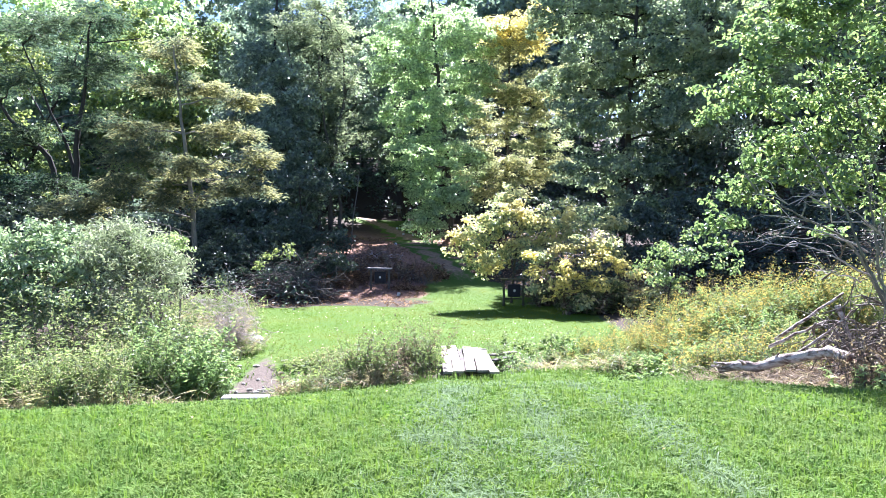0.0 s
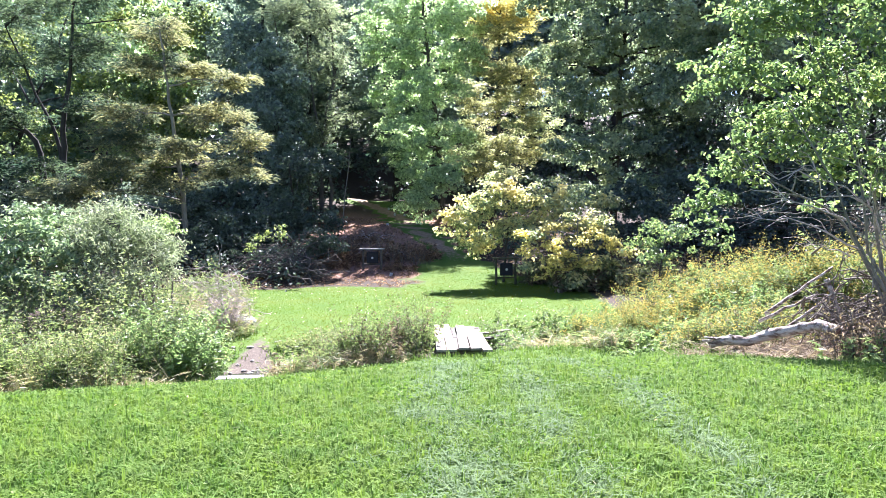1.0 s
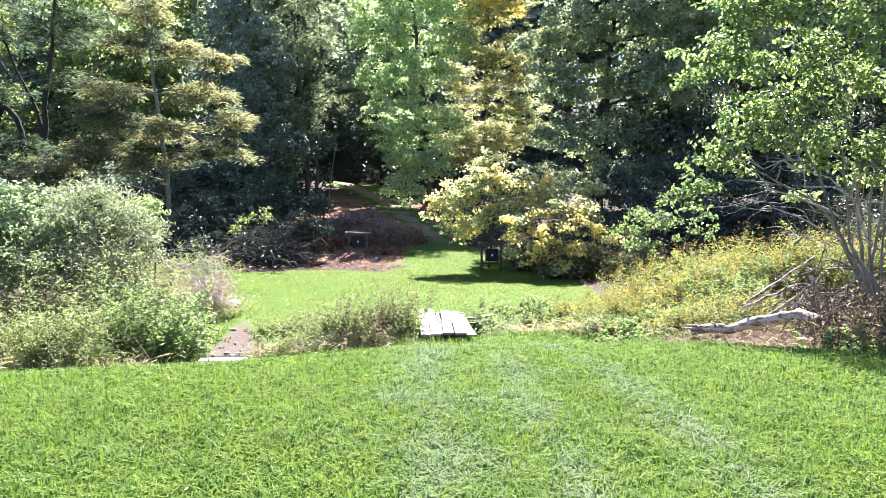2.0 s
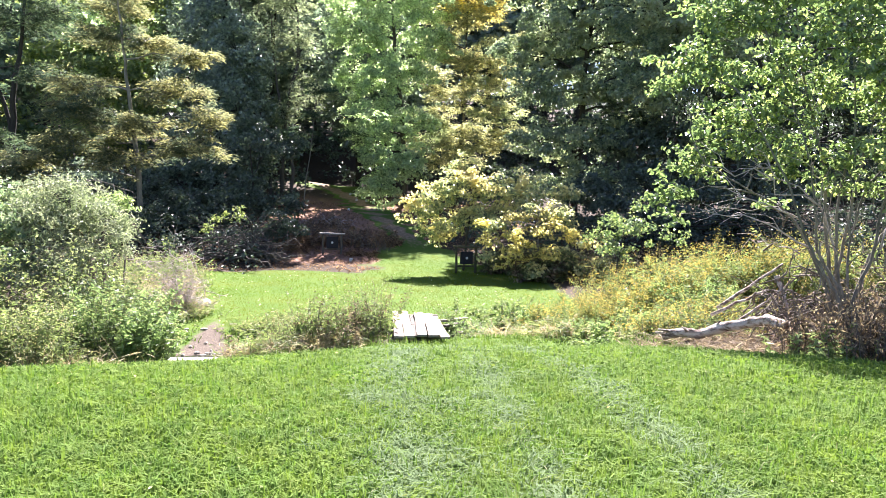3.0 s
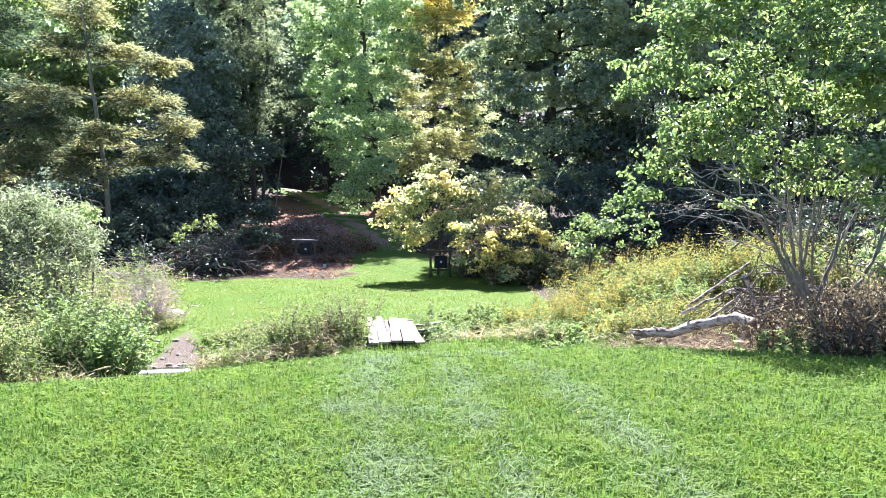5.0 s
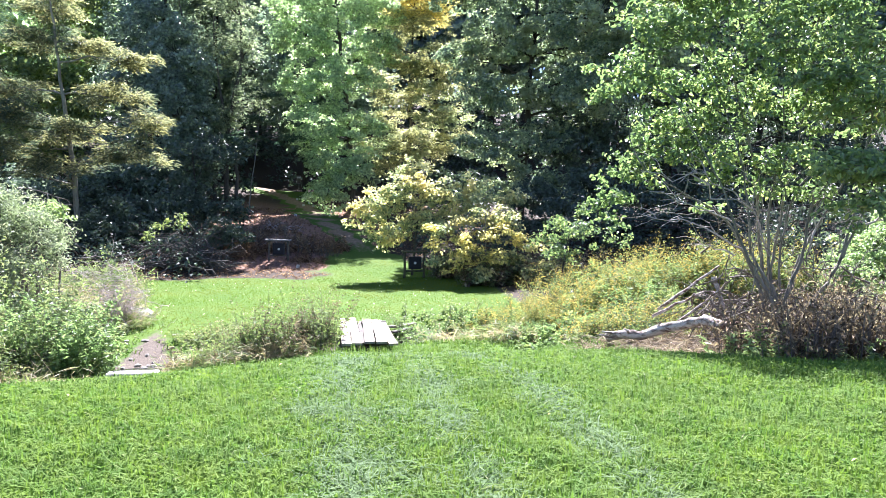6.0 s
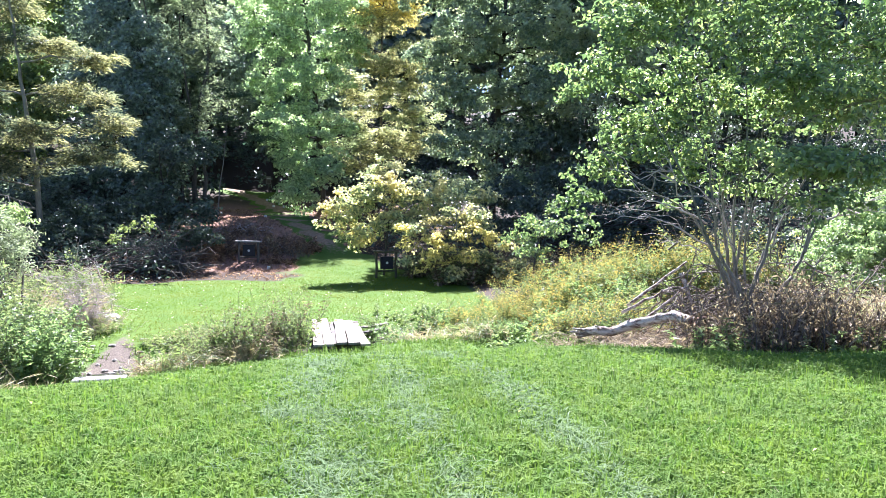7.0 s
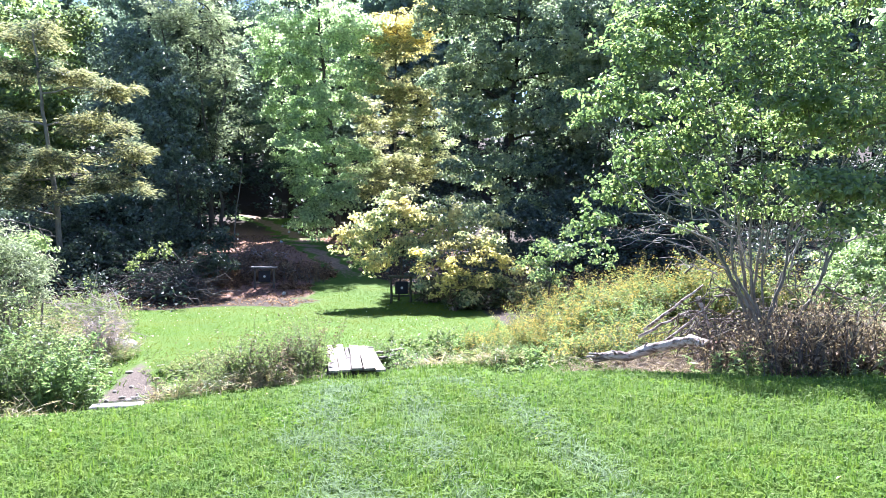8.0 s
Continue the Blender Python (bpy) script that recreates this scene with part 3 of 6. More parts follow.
def make_weeds(name, label, category, spots, mats, tall, leaves=14, leaf=(0.11, 0.035), tip=0, tip_leaf=(0.05, 0.04), lean=0.16, stem_r=0.006, spread=0.10, start=0.12, clump=7, wide=0.2, hang=0.0):
    """Standing herbs, too many to count, in clumps: stalks with leaves along them; mats are stalk, two leaf kinds and top.
    spots: (x, y, rx, ry, n[, tall factor])."""
    g = Geo()
    for sp in spots:
        m = max(3, int(sp[4] / clump))
        fac = sp[5] if len(sp) > 5 else 1.0
        cx, cy = patch_points(*sp[:4], m)
        ch = tall * fac * np.clip(rng.normal(0.85, 0.3, m), 0.3, 1.45)
        cs = rng.uniform(0.65, 1.6, m)
        kind_of = rng.uniform(size=m) < 0.35
        own = np.repeat(np.arange(m), np.maximum(rng.poisson(clump, m), 2))
        n = len(own)
        off = rng.normal(size=(n, 2)) * wide
        x, y = cx[own] + off[:, 0], cy[own] + off[:, 1]
        H = ch[own] * rng.uniform(0.6, 1.1, n)
        p0 = np.stack([x, y, height(x, y) - 0.03], -1)
        bend = rng.normal(size=(n, 3)) * lean
        bend[:, :2] += off / max(wide, 1e-6) * 0.12
        bend[:, 2] = 0
        ts = np.array([0, 0.5, 1.0])
        line = p0[:, None] + ts[None, :, None] * (H[:, None, None] * np.array([0, 0, 1.0])) + (ts ** 2)[None, :, None] * (bend * H[:, None])[:, None]
        th = np.array([0, 2.1, 4.2])
        ring = np.stack([np.cos(th), np.sin(th), 0 * th], -1)
        rad = np.array([stem_r, stem_r * 0.8, stem_r * 0.3])
        v = line[:, :, None] + rad[None, :, None, None] * ring[None, None]
        q = [[s * 3 + a, s * 3 + (a + 1) % 3, s * 3 + 3 + (a + 1) % 3, s * 3 + 3 + a] for s in range(2) for a in range(3)]
        g.add(v.reshape(-1, 3), (np.arange(n)[:, None, None] * 9 + np.array(q)[None]).reshape(-1, 4), 0)
        idx = np.repeat(np.arange(n), rng.poisson(leaves, n))
        t = rng.uniform(start, 1.0, len(idx)) ** 0.8
        side = rng.normal(size=(len(idx), 3))
        side[:, 2] = 0
        side = unit(side)
        c = p0[idx] + t[:, None] * H[idx][:, None] * np.array([0, 0, 1.0]) + (t ** 2)[:, None] * bend[idx] * H[idx][:, None]
        ax = side + np.array([0, 0, 1.0]) * (rng.uniform(-0.4, 0.8, (len(idx), 1)) - hang)
        c = c + side * spread * rng.uniform(0.3, 1.2, (len(idx), 1)) * (1.25 - 0.7 * t[:, None])
        nr = np.array([0, 0, 0.8]) + 0.6 * rng.normal(size=c.shape)
        size = (1.3 - 0.6 * t) * cs[own[idx]]
        second = kind_of[own[idx]]
        for pick, slot in ((~second, 1), (second, 2)):
            add_leaves(g, c[pick], nr[pick], leaf[0] * size[pick], leaf[1] * size[pick] * (1.0 if slot == 1 else 1.35), slot, along=ax[pick])
        if tip:
            idx = np.repeat(np.arange(n), rng.poisson(tip, n))
            c = line[idx, 2] + rng.normal(size=(len(idx), 3)) * np.array([0.05, 0.05, 0.08])
            add_leaves(g, c, np.array([0, 0, 1.0]) + rng.normal(size=c.shape), tip_leaf[0], tip_leaf[1], 3)
    ob = g.build(name, mats)
    return tagged(ob, label, category, kind="stuff")


def make_brush(name, label, spots, mat, n_each, length, r=0.012, category="brush pile", up=0.4, fork=3):
    """Dead branches thrown together, with forked twigs."""
    g = Geo()
    for cx, cy, rx, ry, tall in spots:
        for _ in range(n_each):
            x, y = cx + rng.normal() * rx * 0.5, cy + rng.normal() * ry * 0.5
            z = hz(x, y) + abs(rng.normal()) * tall * 0.35
            d = unit(np.array([rng.normal(), rng.normal() * 0.6, rng.normal() * up + 0.15]))
            ln = length * rng.uniform(0.5, 1.2)
            p0 = np.array([x, y, z]) - d * ln * 0.4
            p1 = np.array([x, y, z]) + d * ln * 0.6
            for p in (p0, p1):
                p[2] = max(p[2], hz(p[0], p[1]) + 0.02)
            w = bent(p0, p1, rng.uniform(0, 0.15), 0.05, 6)
            rr = r * rng.uniform(0.5, 1.7)
            add_tube(g, w, rr, rr * 0.35, 5)
            for _ in range(fork):
                s = w[rng.integers(1, 5)]
                e = s + (d + rng.normal(size=3) * 0.7) * ln * rng.uniform(0.15, 0.35)
                e[2] = max(e[2], hz(e[0], e[1]) + 0.02)
                add_tube(g, bent(s, e, 0.05, 0.08, 4), rr * 0.5, rr * 0.15, 3, cap=False)
    return tagged(g.build(name, [mat], None, True), label, category, kind="stuff")


# ---- woods: far hill ----
def hill_tree(kind_lobes, mat, label, tall, at_xy, **kw):
    x, y = at_xy
    z = hz(x, y)
    lobes = [(x + a * tall, y + b * tall, z + c * tall, r * tall, r * tall, r2 * tall) for a, b, c, r, r2 in kind_lobes]
    return make_tree("tree", label, (x, y), lobes, mat, m_bark_dark, 0.016 * tall, group="trees of the far hill", **kw)


BROAD = [(0, 0, 0.85, 0.2, 0.15), (-0.14, 0.05, 0.66, 0.2, 0.16), (0.15, -0.04, 0.62, 0.2, 0.17), (0.0, -0.1, 0.42, 0.24, 0.17), (0.05, 0.12, 0.5, 0.2, 0.16)]
SLIM = [(0, 0, 0.9, 0.1, 0.12), (0.03, 0, 0.7, 0.15, 0.14), (-0.05, -0.03, 0.5, 0.18, 0.16), (0.05, 0.02, 0.32, 0.17, 0.14)]
far_opts = dict(per=2.1, count=26, radius=1.15, flat=0.6, leaf=(0.52, 0.38), twigs=0.03)
t_a = hill_tree(BROAD, m_haze, "tall green broadleaf tree on the hillside, tinted blue for haze", 17, (-35.61, 66.04), **far_opts)
t_b = hill_tree(SLIM, m_deep, "slim dark green tree on the hillside", 18, (-20.69, 74.04), **far_opts)
t_c = hill_tree(BROAD, m_pale, "tall pale green broadleaf tree on the hillside", 16, (-22.87, 62.03), **far_opts)
t_d = hill_tree(BROAD, m_deep, "tall dark green broadleaf tree on the hillside", 18, (-6.42, 76.04), **far_opts)
FAR = [("t_a", -44.07, 60.03, 1.00), ("t_c", -44.70, 72.04, 1.10), ("t_c", -31.51, 70.04, 1.05), ("t_d", -59.38, 70.04, 1.10), ("t_d", -15.65, 86.05, 0.95),
       ("t_b", -9.90, 70.04, 1.00), ("t_d", -1.08, 95.05, 1.15), ("t_c", 4.83, 90.05, 1.44), ("t_b", -4.26, 82.05, 1.15), ("t_a", 7.64, 81.04, 1.38),
       ("t_d", 14.32, 78.04, 1.38), ("t_d", 22.30, 73.04, 1.44), ("t_a", 32.07, 78.04, 1.49), ("t_d", 36.75, 70.04, 1.38), ("t_a", 48.40, 73.04, 1.44),
       ("t_d", 54.23, 67.04, 1.38), ("t_c", 49.27, 52.03, 1.20), ("t_a", 68.45, 90.05, 1.61), ("t_d", 19.00, 74.04, 1.30), ("t_a", 34.95, 76.04, 1.40),
       ("t_d", 8.11, 86.05, 1.20), ("t_d", -30.20, 92.05, 0.95), ("t_a", -54.12, 92.05, 1.10), ("t_d", -39.86, 84.05, 1.10), ("t_a", -24.70, 100.06, 1.10),
       ("t_c", -12.17, 104.06, 1.10)]
FAR += [("t_d", 1.35, 104.06, 1.15), ("t_a", 19.10, 104.06, 1.20), ("t_d", 36.24, 100.06, 1.20), ("t_d", -60.38, 86.05, 1.10), ("t_d", -41.32, 112.06, 1.10),
       ("t_d", -59.76, 116.06, 1.10), ("t_a", -6.24, 120.07, 1.20), ("t_d", -22.21, 122.07, 1.10), ("t_d", 57.17, 66.04, 1.20), ("t_d", 59.67, 58.03, 1.20),
       ("t_d", 44.14, 70.04, 1.25), ("t_c", -45.89, 78.04, 1.35), ("t_a", -49.08, 100.06, 1.50), ("t_c", -33.72, 84.05, 1.30), ("t_d", -31.64, 110.06, 1.35),
       # first of these: added out of sight behind the maple to shade the bank
       ("t_d", -1.20, 58.50, 0.80), ("t_d", -5.90, 77.00, 0.9), ("t_d", 9.63, 76.04, 1.3), ("t_d", 16.23, 78.04, 1.35), ("t_d", -40.40, 106.06, 1.45),
       ("t_d", 9.05, 96.05, 1.5), ("t_d", 15.03, 92.05, 1.4), ("t_d", 4.64, 102.06, 1.5), ("t_d", -8.30, 71.00, 0.70), ("t_d", -11.90, 60.03, 0.90),
       ("t_d", -15.57, 62.03, 0.95)]
# the slim one is added to shade the upper bank and fill a gap
FAR += [("t_d", -1.64, 84.05, 0.69), ("t_b", -3.20, 57.50, 0.90)]
MODEL = {"t_a": t_a, "t_b": t_b, "t_c": t_c, "t_d": t_d}
for which, x, y, s in FAR:
    m = Matrix.Translation((x, y, hz(x, y) - 0.2)) @ Matrix.Rotation(rng.uniform(0, 6.28), 4, 'Z') @ Matrix.Scale(s, 4)
    copy_thing(MODEL[which], m)

g = Geo()
x, y = rng.uniform(-45, 60, 3000), rng.uniform(29, 80, 3000)
lit, _, _ = zones(x, y)
open_bank = (np.abs(x + 2.6 - 0.02 * (y - 40)) < 3.4) & (y < 56)
keep = (lit > 0.8) & (trail_distance(x, y) > 2.2) & ~open_bank & (np.abs(x) < y * 0.95)
x, y = x[keep], y[keep]
c = np.stack([x, y, height(x, y) + rng.uniform(0.2, 1.0, len(x)) * (1 + 2.5 * step(44, 60, y))], -1)
for part_of, lf, n in ((y < 46, (0.18, 0.12), 32), (y >= 46, (0.33, 0.23), 20)):
    add_clusters(g, c[part_of], np.tile([0, -0.5, 1.0], (int(part_of.sum()), 1)), n, 0.85, 0.7, lf)
x, y = rng.uniform(-70, 90, 1500), rng.uniform(78, 135, 1500)
keep = np.abs(x) < y * 0.8
x, y = x[keep], y[keep]
c = np.stack([x, y, height(x, y) + rng.uniform(0.4, 3.0, len(x))], -1)
add_clusters(g, c, np.tile([0, -0.5, 1.0], (len(x), 1)), 14, 1.9, 0.7, (0.7, 0.52))
# forest-floor shade is painted into the leaf colour
tagged(g.build("undergrowth", [m_shade_tint]), "leafy undergrowth on the forest floor, coloured as in shade", "undergrowth", kind="stuff")

# ---- woods: left side ----
make_tree("locust_tree", "tall locust with feathery tawny-yellow foliage in flat layers", (-12.05, 34.02),
          [lobe((-12.96, 34.30, 10.02), 1.5, 1.3, 0.7), lobe((-13.37, 34.25, 8.50), 1.9, 1.5, 0.6), lobe((-11.54, 33.74, 8.13), 1.4, 1.2, 0.7), lobe((-9.63, 33.21, 7.50), 1.2, 1.0, 0.6),
           lobe((-14.54, 33.67, 6.09), 1.5, 1.3, 0.7), lobe((-14.37, 32.63, 4.90), 1.6, 1.2, 0.7), lobe((-10.45, 33.66, 5.95), 1.5, 1.2, 0.7),
           lobe((-14.76, 32.58, 3.58), 1.7, 1.2, 0.7), lobe((-12.17, 33.11, 4.28), 1.9, 1.4, 0.7), lobe((-8.82, 32.62, 4.64), 1.2, 1.0, 0.6), lobe((-9.35, 32.57, 3.18), 1.7, 1.2, 0.7),
           lobe((-16.49, 32.05, 2.51), 2.0, 1.3, 0.55), lobe((-12.52, 32.55, 2.66), 1.8, 1.3, 0.7), lobe((-17.01, 32.02, 1.60), 1.7, 1.2, 0.7)],
          m_tawny_dull, m_bark_pale, 0.15, per=17, count=62, radius=0.62, flat=0.4, leaf=(0.26, 0.062), twigs=0.3, thick=0.8, frond=True, top=(-13.04, 34.30, 10.02)[2])
make_tree("locust_tree", "spreading green locust with dark forked trunks", (-19.42, 36.02),
          [lobe((-21.18, 36.35, 11.54), 3.0, 2.4, 0.9), lobe((-17.96, 36.37, 12.13), 2.2, 2.0, 0.9), lobe((-21.75, 35.76, 8.81), 2.4, 2.0, 0.7), lobe((-18.55, 36.28, 9.49), 2.4, 2.0, 0.7),
           lobe((-16.79, 36.30, 10.08), 1.5, 1.5, 0.6), lobe((-24.00, 35.29, 9.84), 2.6, 2.2, 0.9), lobe((-20.88, 35.18, 6.29), 2.0, 1.6, 0.55), lobe((-17.42, 35.69, 6.79), 1.5, 1.5, 0.6),
           lobe((-23.38, 34.66, 5.80), 2.4, 1.8, 0.7), lobe((-21.38, 34.09, 3.81), 2.0, 1.5, 0.5), lobe((-19.18, 34.58, 3.56), 1.6, 1.4, 0.7)],
          m_locust, m_bark_dark, 0.2, per=12, count=52, radius=0.65, flat=0.35, leaf=(0.26, 0.062), twigs=0.3, thick=0.8, frond=True,
          stems=[[(-18.99, 36.02, -1.5), (-19.13, 36.12, 4.52), (-20.30, 36.21, 7.45), (-21.76, 36.33, 10.96)], [(-18.99, 36.02, -1.5), (-18.99, 36.13, 4.82), (-18.69, 36.23, 8.03), (-18.25, 36.37, 12.13)],
                 [(-19.86, 36.02, -1.5), (-20.16, 36.12, 4.52), (-21.75, 35.68, 6.50), (-23.44, 35.28, 9.56)]])
make_tree("tree", "dense dark tree with glossy leaves, tinted blue for haze", (-12.55, 49.23),
          [lobe((-12.75, 49.59, 12.39), 2.64, 2.40, 2.40), lobe((-10.07, 44.71, 10.07), 2.04, 1.92, 2.04), lobe((-9.68, 44.00, 6.94), 1.92, 1.92, 2.04), lobe((-9.40, 43.90, 3.91), 1.80, 1.80, 1.68), lobe((-11.08, 48.27, 9.01), 2.64, 2.16, 2.40), lobe((-14.15, 49.47, 8.79), 2.40, 2.16, 2.40), lobe((-11.56, 46.94, 5.02), 2.88, 2.16, 2.40), lobe((-10.52, 45.64, 1.97), 2.64, 1.92, 1.92), lobe((-14.60, 46.85, 2.36), 2.64, 1.92, 2.16), lobe((-18.91, 44.41, 1.24), 2.88, 1.92, 1.92)],
          m_deep, m_bark_dark, 0.2, per=10, count=42, radius=0.67, flat=0.6, leaf=(0.20, 0.13),
          # upper lobes take the paler haze tint
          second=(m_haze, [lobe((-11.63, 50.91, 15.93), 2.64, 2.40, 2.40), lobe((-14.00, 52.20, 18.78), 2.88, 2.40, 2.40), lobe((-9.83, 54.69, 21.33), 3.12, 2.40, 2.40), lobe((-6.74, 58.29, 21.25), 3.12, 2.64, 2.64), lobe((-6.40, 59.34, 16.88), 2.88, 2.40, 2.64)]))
make_tree("tree", "slender tree with bare twisting trunks and thin olive leaves", (-7.44, 46.03),
          [lobe((-9.87, 46.45, 14.30), 1.6, 1.5, 1.5), lobe((-7.25, 46.42, 13.55), 1.8, 1.6, 1.8), lobe((-6.13, 46.34, 10.94), 1.7, 1.5, 1.3), lobe((-8.75, 46.31, 10.19), 1.5, 1.4, 1.3),
           lobe((-5.27, 45.23, 7.81), 1.6, 1.4, 1.2), lobe((-7.28, 45.20, 6.72), 1.3, 1.2, 1.0), lobe((-8.37, 46.50, 15.80), 2.0, 1.6, 1.3)],
          m_slender, m_bark, 0.2, per=13, count=40, radius=0.6, flat=0.5, leaf=(0.26, 0.065), twigs=0.35, thick=0.8, frond=True,
          stems=[[(-8.37, 46.03, -0.5), (-8.19, 46.10, 3.84), (-9.31, 46.25, 8.32), (-10.43, 46.45, 14.30)], [(-6.55, 45.02, -0.5), (-6.80, 45.10, 3.79), (-8.00, 46.27, 9.07), (-8.19, 46.40, 12.81)],
                 [(-7.44, 46.03, -0.5), (-7.44, 46.15, 5.34), (-6.50, 46.31, 10.19), (-6.88, 46.45, 14.30)]])
make_tree("tree", "tall dark broadleaf tree beside the trail", (-9.65, 53.03),
          [lobe((-10.29, 53.43, 13.65), 2.8, 2.2, 2.6), lobe((-7.35, 52.32, 10.47), 2.4, 2.0, 2.2), lobe((-10.51, 53.24, 8.06), 2.6, 2.0, 2.2), lobe((-8.83, 52.16, 5.40), 2.0, 1.8, 1.6), lobe((-8.36, 53.52, 16.23), 2.6, 2.2, 2.4)],
          m_deep, m_bark_dark, 0.22, per=8, count=38, radius=0.7, flat=0.55, leaf=(0.26, 0.18))
make_tree("sapling", "thin sapling with a pale stem and a flat green top", (-5.77, 43.5),
          [lobe((-5.00, 43.60, 7.74), 1.0, 0.9, 0.35), lobe((-4.70, 43.60, 6.16), 1.5, 1.2, 0.35), lobe((-6.10, 43.60, 5.14), 1.4, 1.1, 0.35), lobe((-3.40, 43.60, 5.14), 1.3, 1.1, 0.35)],
          m_locust, m_bark_pale, 0.06, per=12, count=44, radius=0.55, flat=0.3, leaf=(0.26, 0.07), thick=0.8, frond=True,
          stems=[[(-5.77, 43.50, 0.05), (-5.59, 43.50, 2.17), (-5.35, 43.50, 3.92), (-5.09, 43.50, 6.36), (-5.00, 43.60, 7.74)]])
# understory leaves are coloured dark to stand in for shade under the trees
make_tree("understory_tree", "low leafy understory tree at the wood's edge, coloured as in shade", (-7.93, 40.02),
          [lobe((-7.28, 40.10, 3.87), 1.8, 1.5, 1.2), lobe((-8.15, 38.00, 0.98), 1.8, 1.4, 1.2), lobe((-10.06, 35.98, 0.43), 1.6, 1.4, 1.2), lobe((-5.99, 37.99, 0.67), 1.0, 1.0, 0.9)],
          m_shade_tint, m_bark_dark, 0.09, per=14, count=40, radius=0.5, flat=0.6, leaf=(0.18, 0.11))

make_tree("understory_tree", "bushy undergrowth behind the creek thicket, coloured as in shade", (-17.18, 35.02),
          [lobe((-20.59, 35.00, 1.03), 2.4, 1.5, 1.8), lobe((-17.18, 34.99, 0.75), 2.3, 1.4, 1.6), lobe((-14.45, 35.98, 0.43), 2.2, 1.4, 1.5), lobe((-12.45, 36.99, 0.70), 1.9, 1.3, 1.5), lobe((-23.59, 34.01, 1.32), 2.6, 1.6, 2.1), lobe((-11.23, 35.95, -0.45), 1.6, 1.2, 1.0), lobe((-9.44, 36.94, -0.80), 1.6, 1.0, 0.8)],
          m_shade_tint, m_bark_dark, 0.08, per=14, count=42, radius=0.5, flat=0.6, leaf=(0.17, 0.11))
make_tree("tree", "broadleaf tree between the locusts, green tinted as if backlit", (-32.90, 53.73),
          [lobe((-33.34, 53.95, 8.14), 3.90, 2.68, 2.68), lobe((-27.90, 52.64, 5.01), 3.66, 2.68, 2.44), lobe((-22.78, 52.63, 4.58), 3.17, 2.44, 2.44), lobe((-37.19, 51.37, 5.76), 4.15, 2.93, 3.17), lobe((-24.71, 55.23, 10.52), 3.42, 2.44, 2.68), lobe((-20.24, 56.39, 9.35), 3.17, 2.44, 2.93), lobe((-35.74, 56.54, 13.90), 3.90, 2.93, 2.93), lobe((-21.14, 57.81, 16.03), 3.42, 2.44, 2.93), lobe((-27.19, 57.86, 17.42), 3.66, 2.68, 2.93)],
          m_backlit, m_bark_dark, 0.22, per=4.9, count=36, radius=0.83, flat=0.55, leaf=(0.308, 0.209))

# bushes and shrub here carry the wood edge's shade in their leaf colour
make_tree("understory_tree", "leafy bushes grown through the cut branches, coloured as in shade", (-8.42, 33.02),
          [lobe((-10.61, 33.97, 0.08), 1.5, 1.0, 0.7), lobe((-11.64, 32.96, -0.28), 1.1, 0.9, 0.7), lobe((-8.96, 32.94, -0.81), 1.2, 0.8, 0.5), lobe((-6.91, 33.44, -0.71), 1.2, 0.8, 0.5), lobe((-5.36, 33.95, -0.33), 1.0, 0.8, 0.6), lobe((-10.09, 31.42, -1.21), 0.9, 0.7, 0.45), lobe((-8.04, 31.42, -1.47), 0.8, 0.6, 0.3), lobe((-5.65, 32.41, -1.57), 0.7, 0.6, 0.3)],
          m_shade_tint, m_bark_dark, 0.05, per=18, count=34, radius=0.4, flat=0.6, leaf=(0.15, 0.095), category="bushes")
make_tree("shrub", "small green leafy shrub at the bank's edge, coloured as in shade", (-5.60, 33.2),
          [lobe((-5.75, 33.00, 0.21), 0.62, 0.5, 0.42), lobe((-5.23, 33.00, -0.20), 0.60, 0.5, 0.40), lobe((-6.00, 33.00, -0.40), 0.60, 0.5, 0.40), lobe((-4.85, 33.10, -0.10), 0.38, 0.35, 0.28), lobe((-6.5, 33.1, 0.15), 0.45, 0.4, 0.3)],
          m_shade_tint, m_bark, 0.03, per=22, count=22, radius=0.3, flat=0.5, leaf=(0.13, 0.075, "broad"), category="shrub")
make_tree("broken_sapling", "broken bent sapling with yellow-green leaves", (-6.78, 31.02),
          [lobe((-7.29, 30.47, 0.31), 0.55, 0.5, 0.3), lobe((-8.03, 30.46, -0.13), 0.4, 0.4, 0.22), lobe((-6.67, 30.48, 0.61), 0.35, 0.35, 0.25)],
          m_backlit, m_bark, 0.05, per=20, count=18, radius=0.28, flat=0.5, leaf=(0.12, 0.065), category="sapling",
          stems=[[(-6.27, 31.02, -1.9), (-6.27, 30.95, -0.41), (-6.61, 30.78, 0.47), (-7.53, 30.47, 0.11)]])

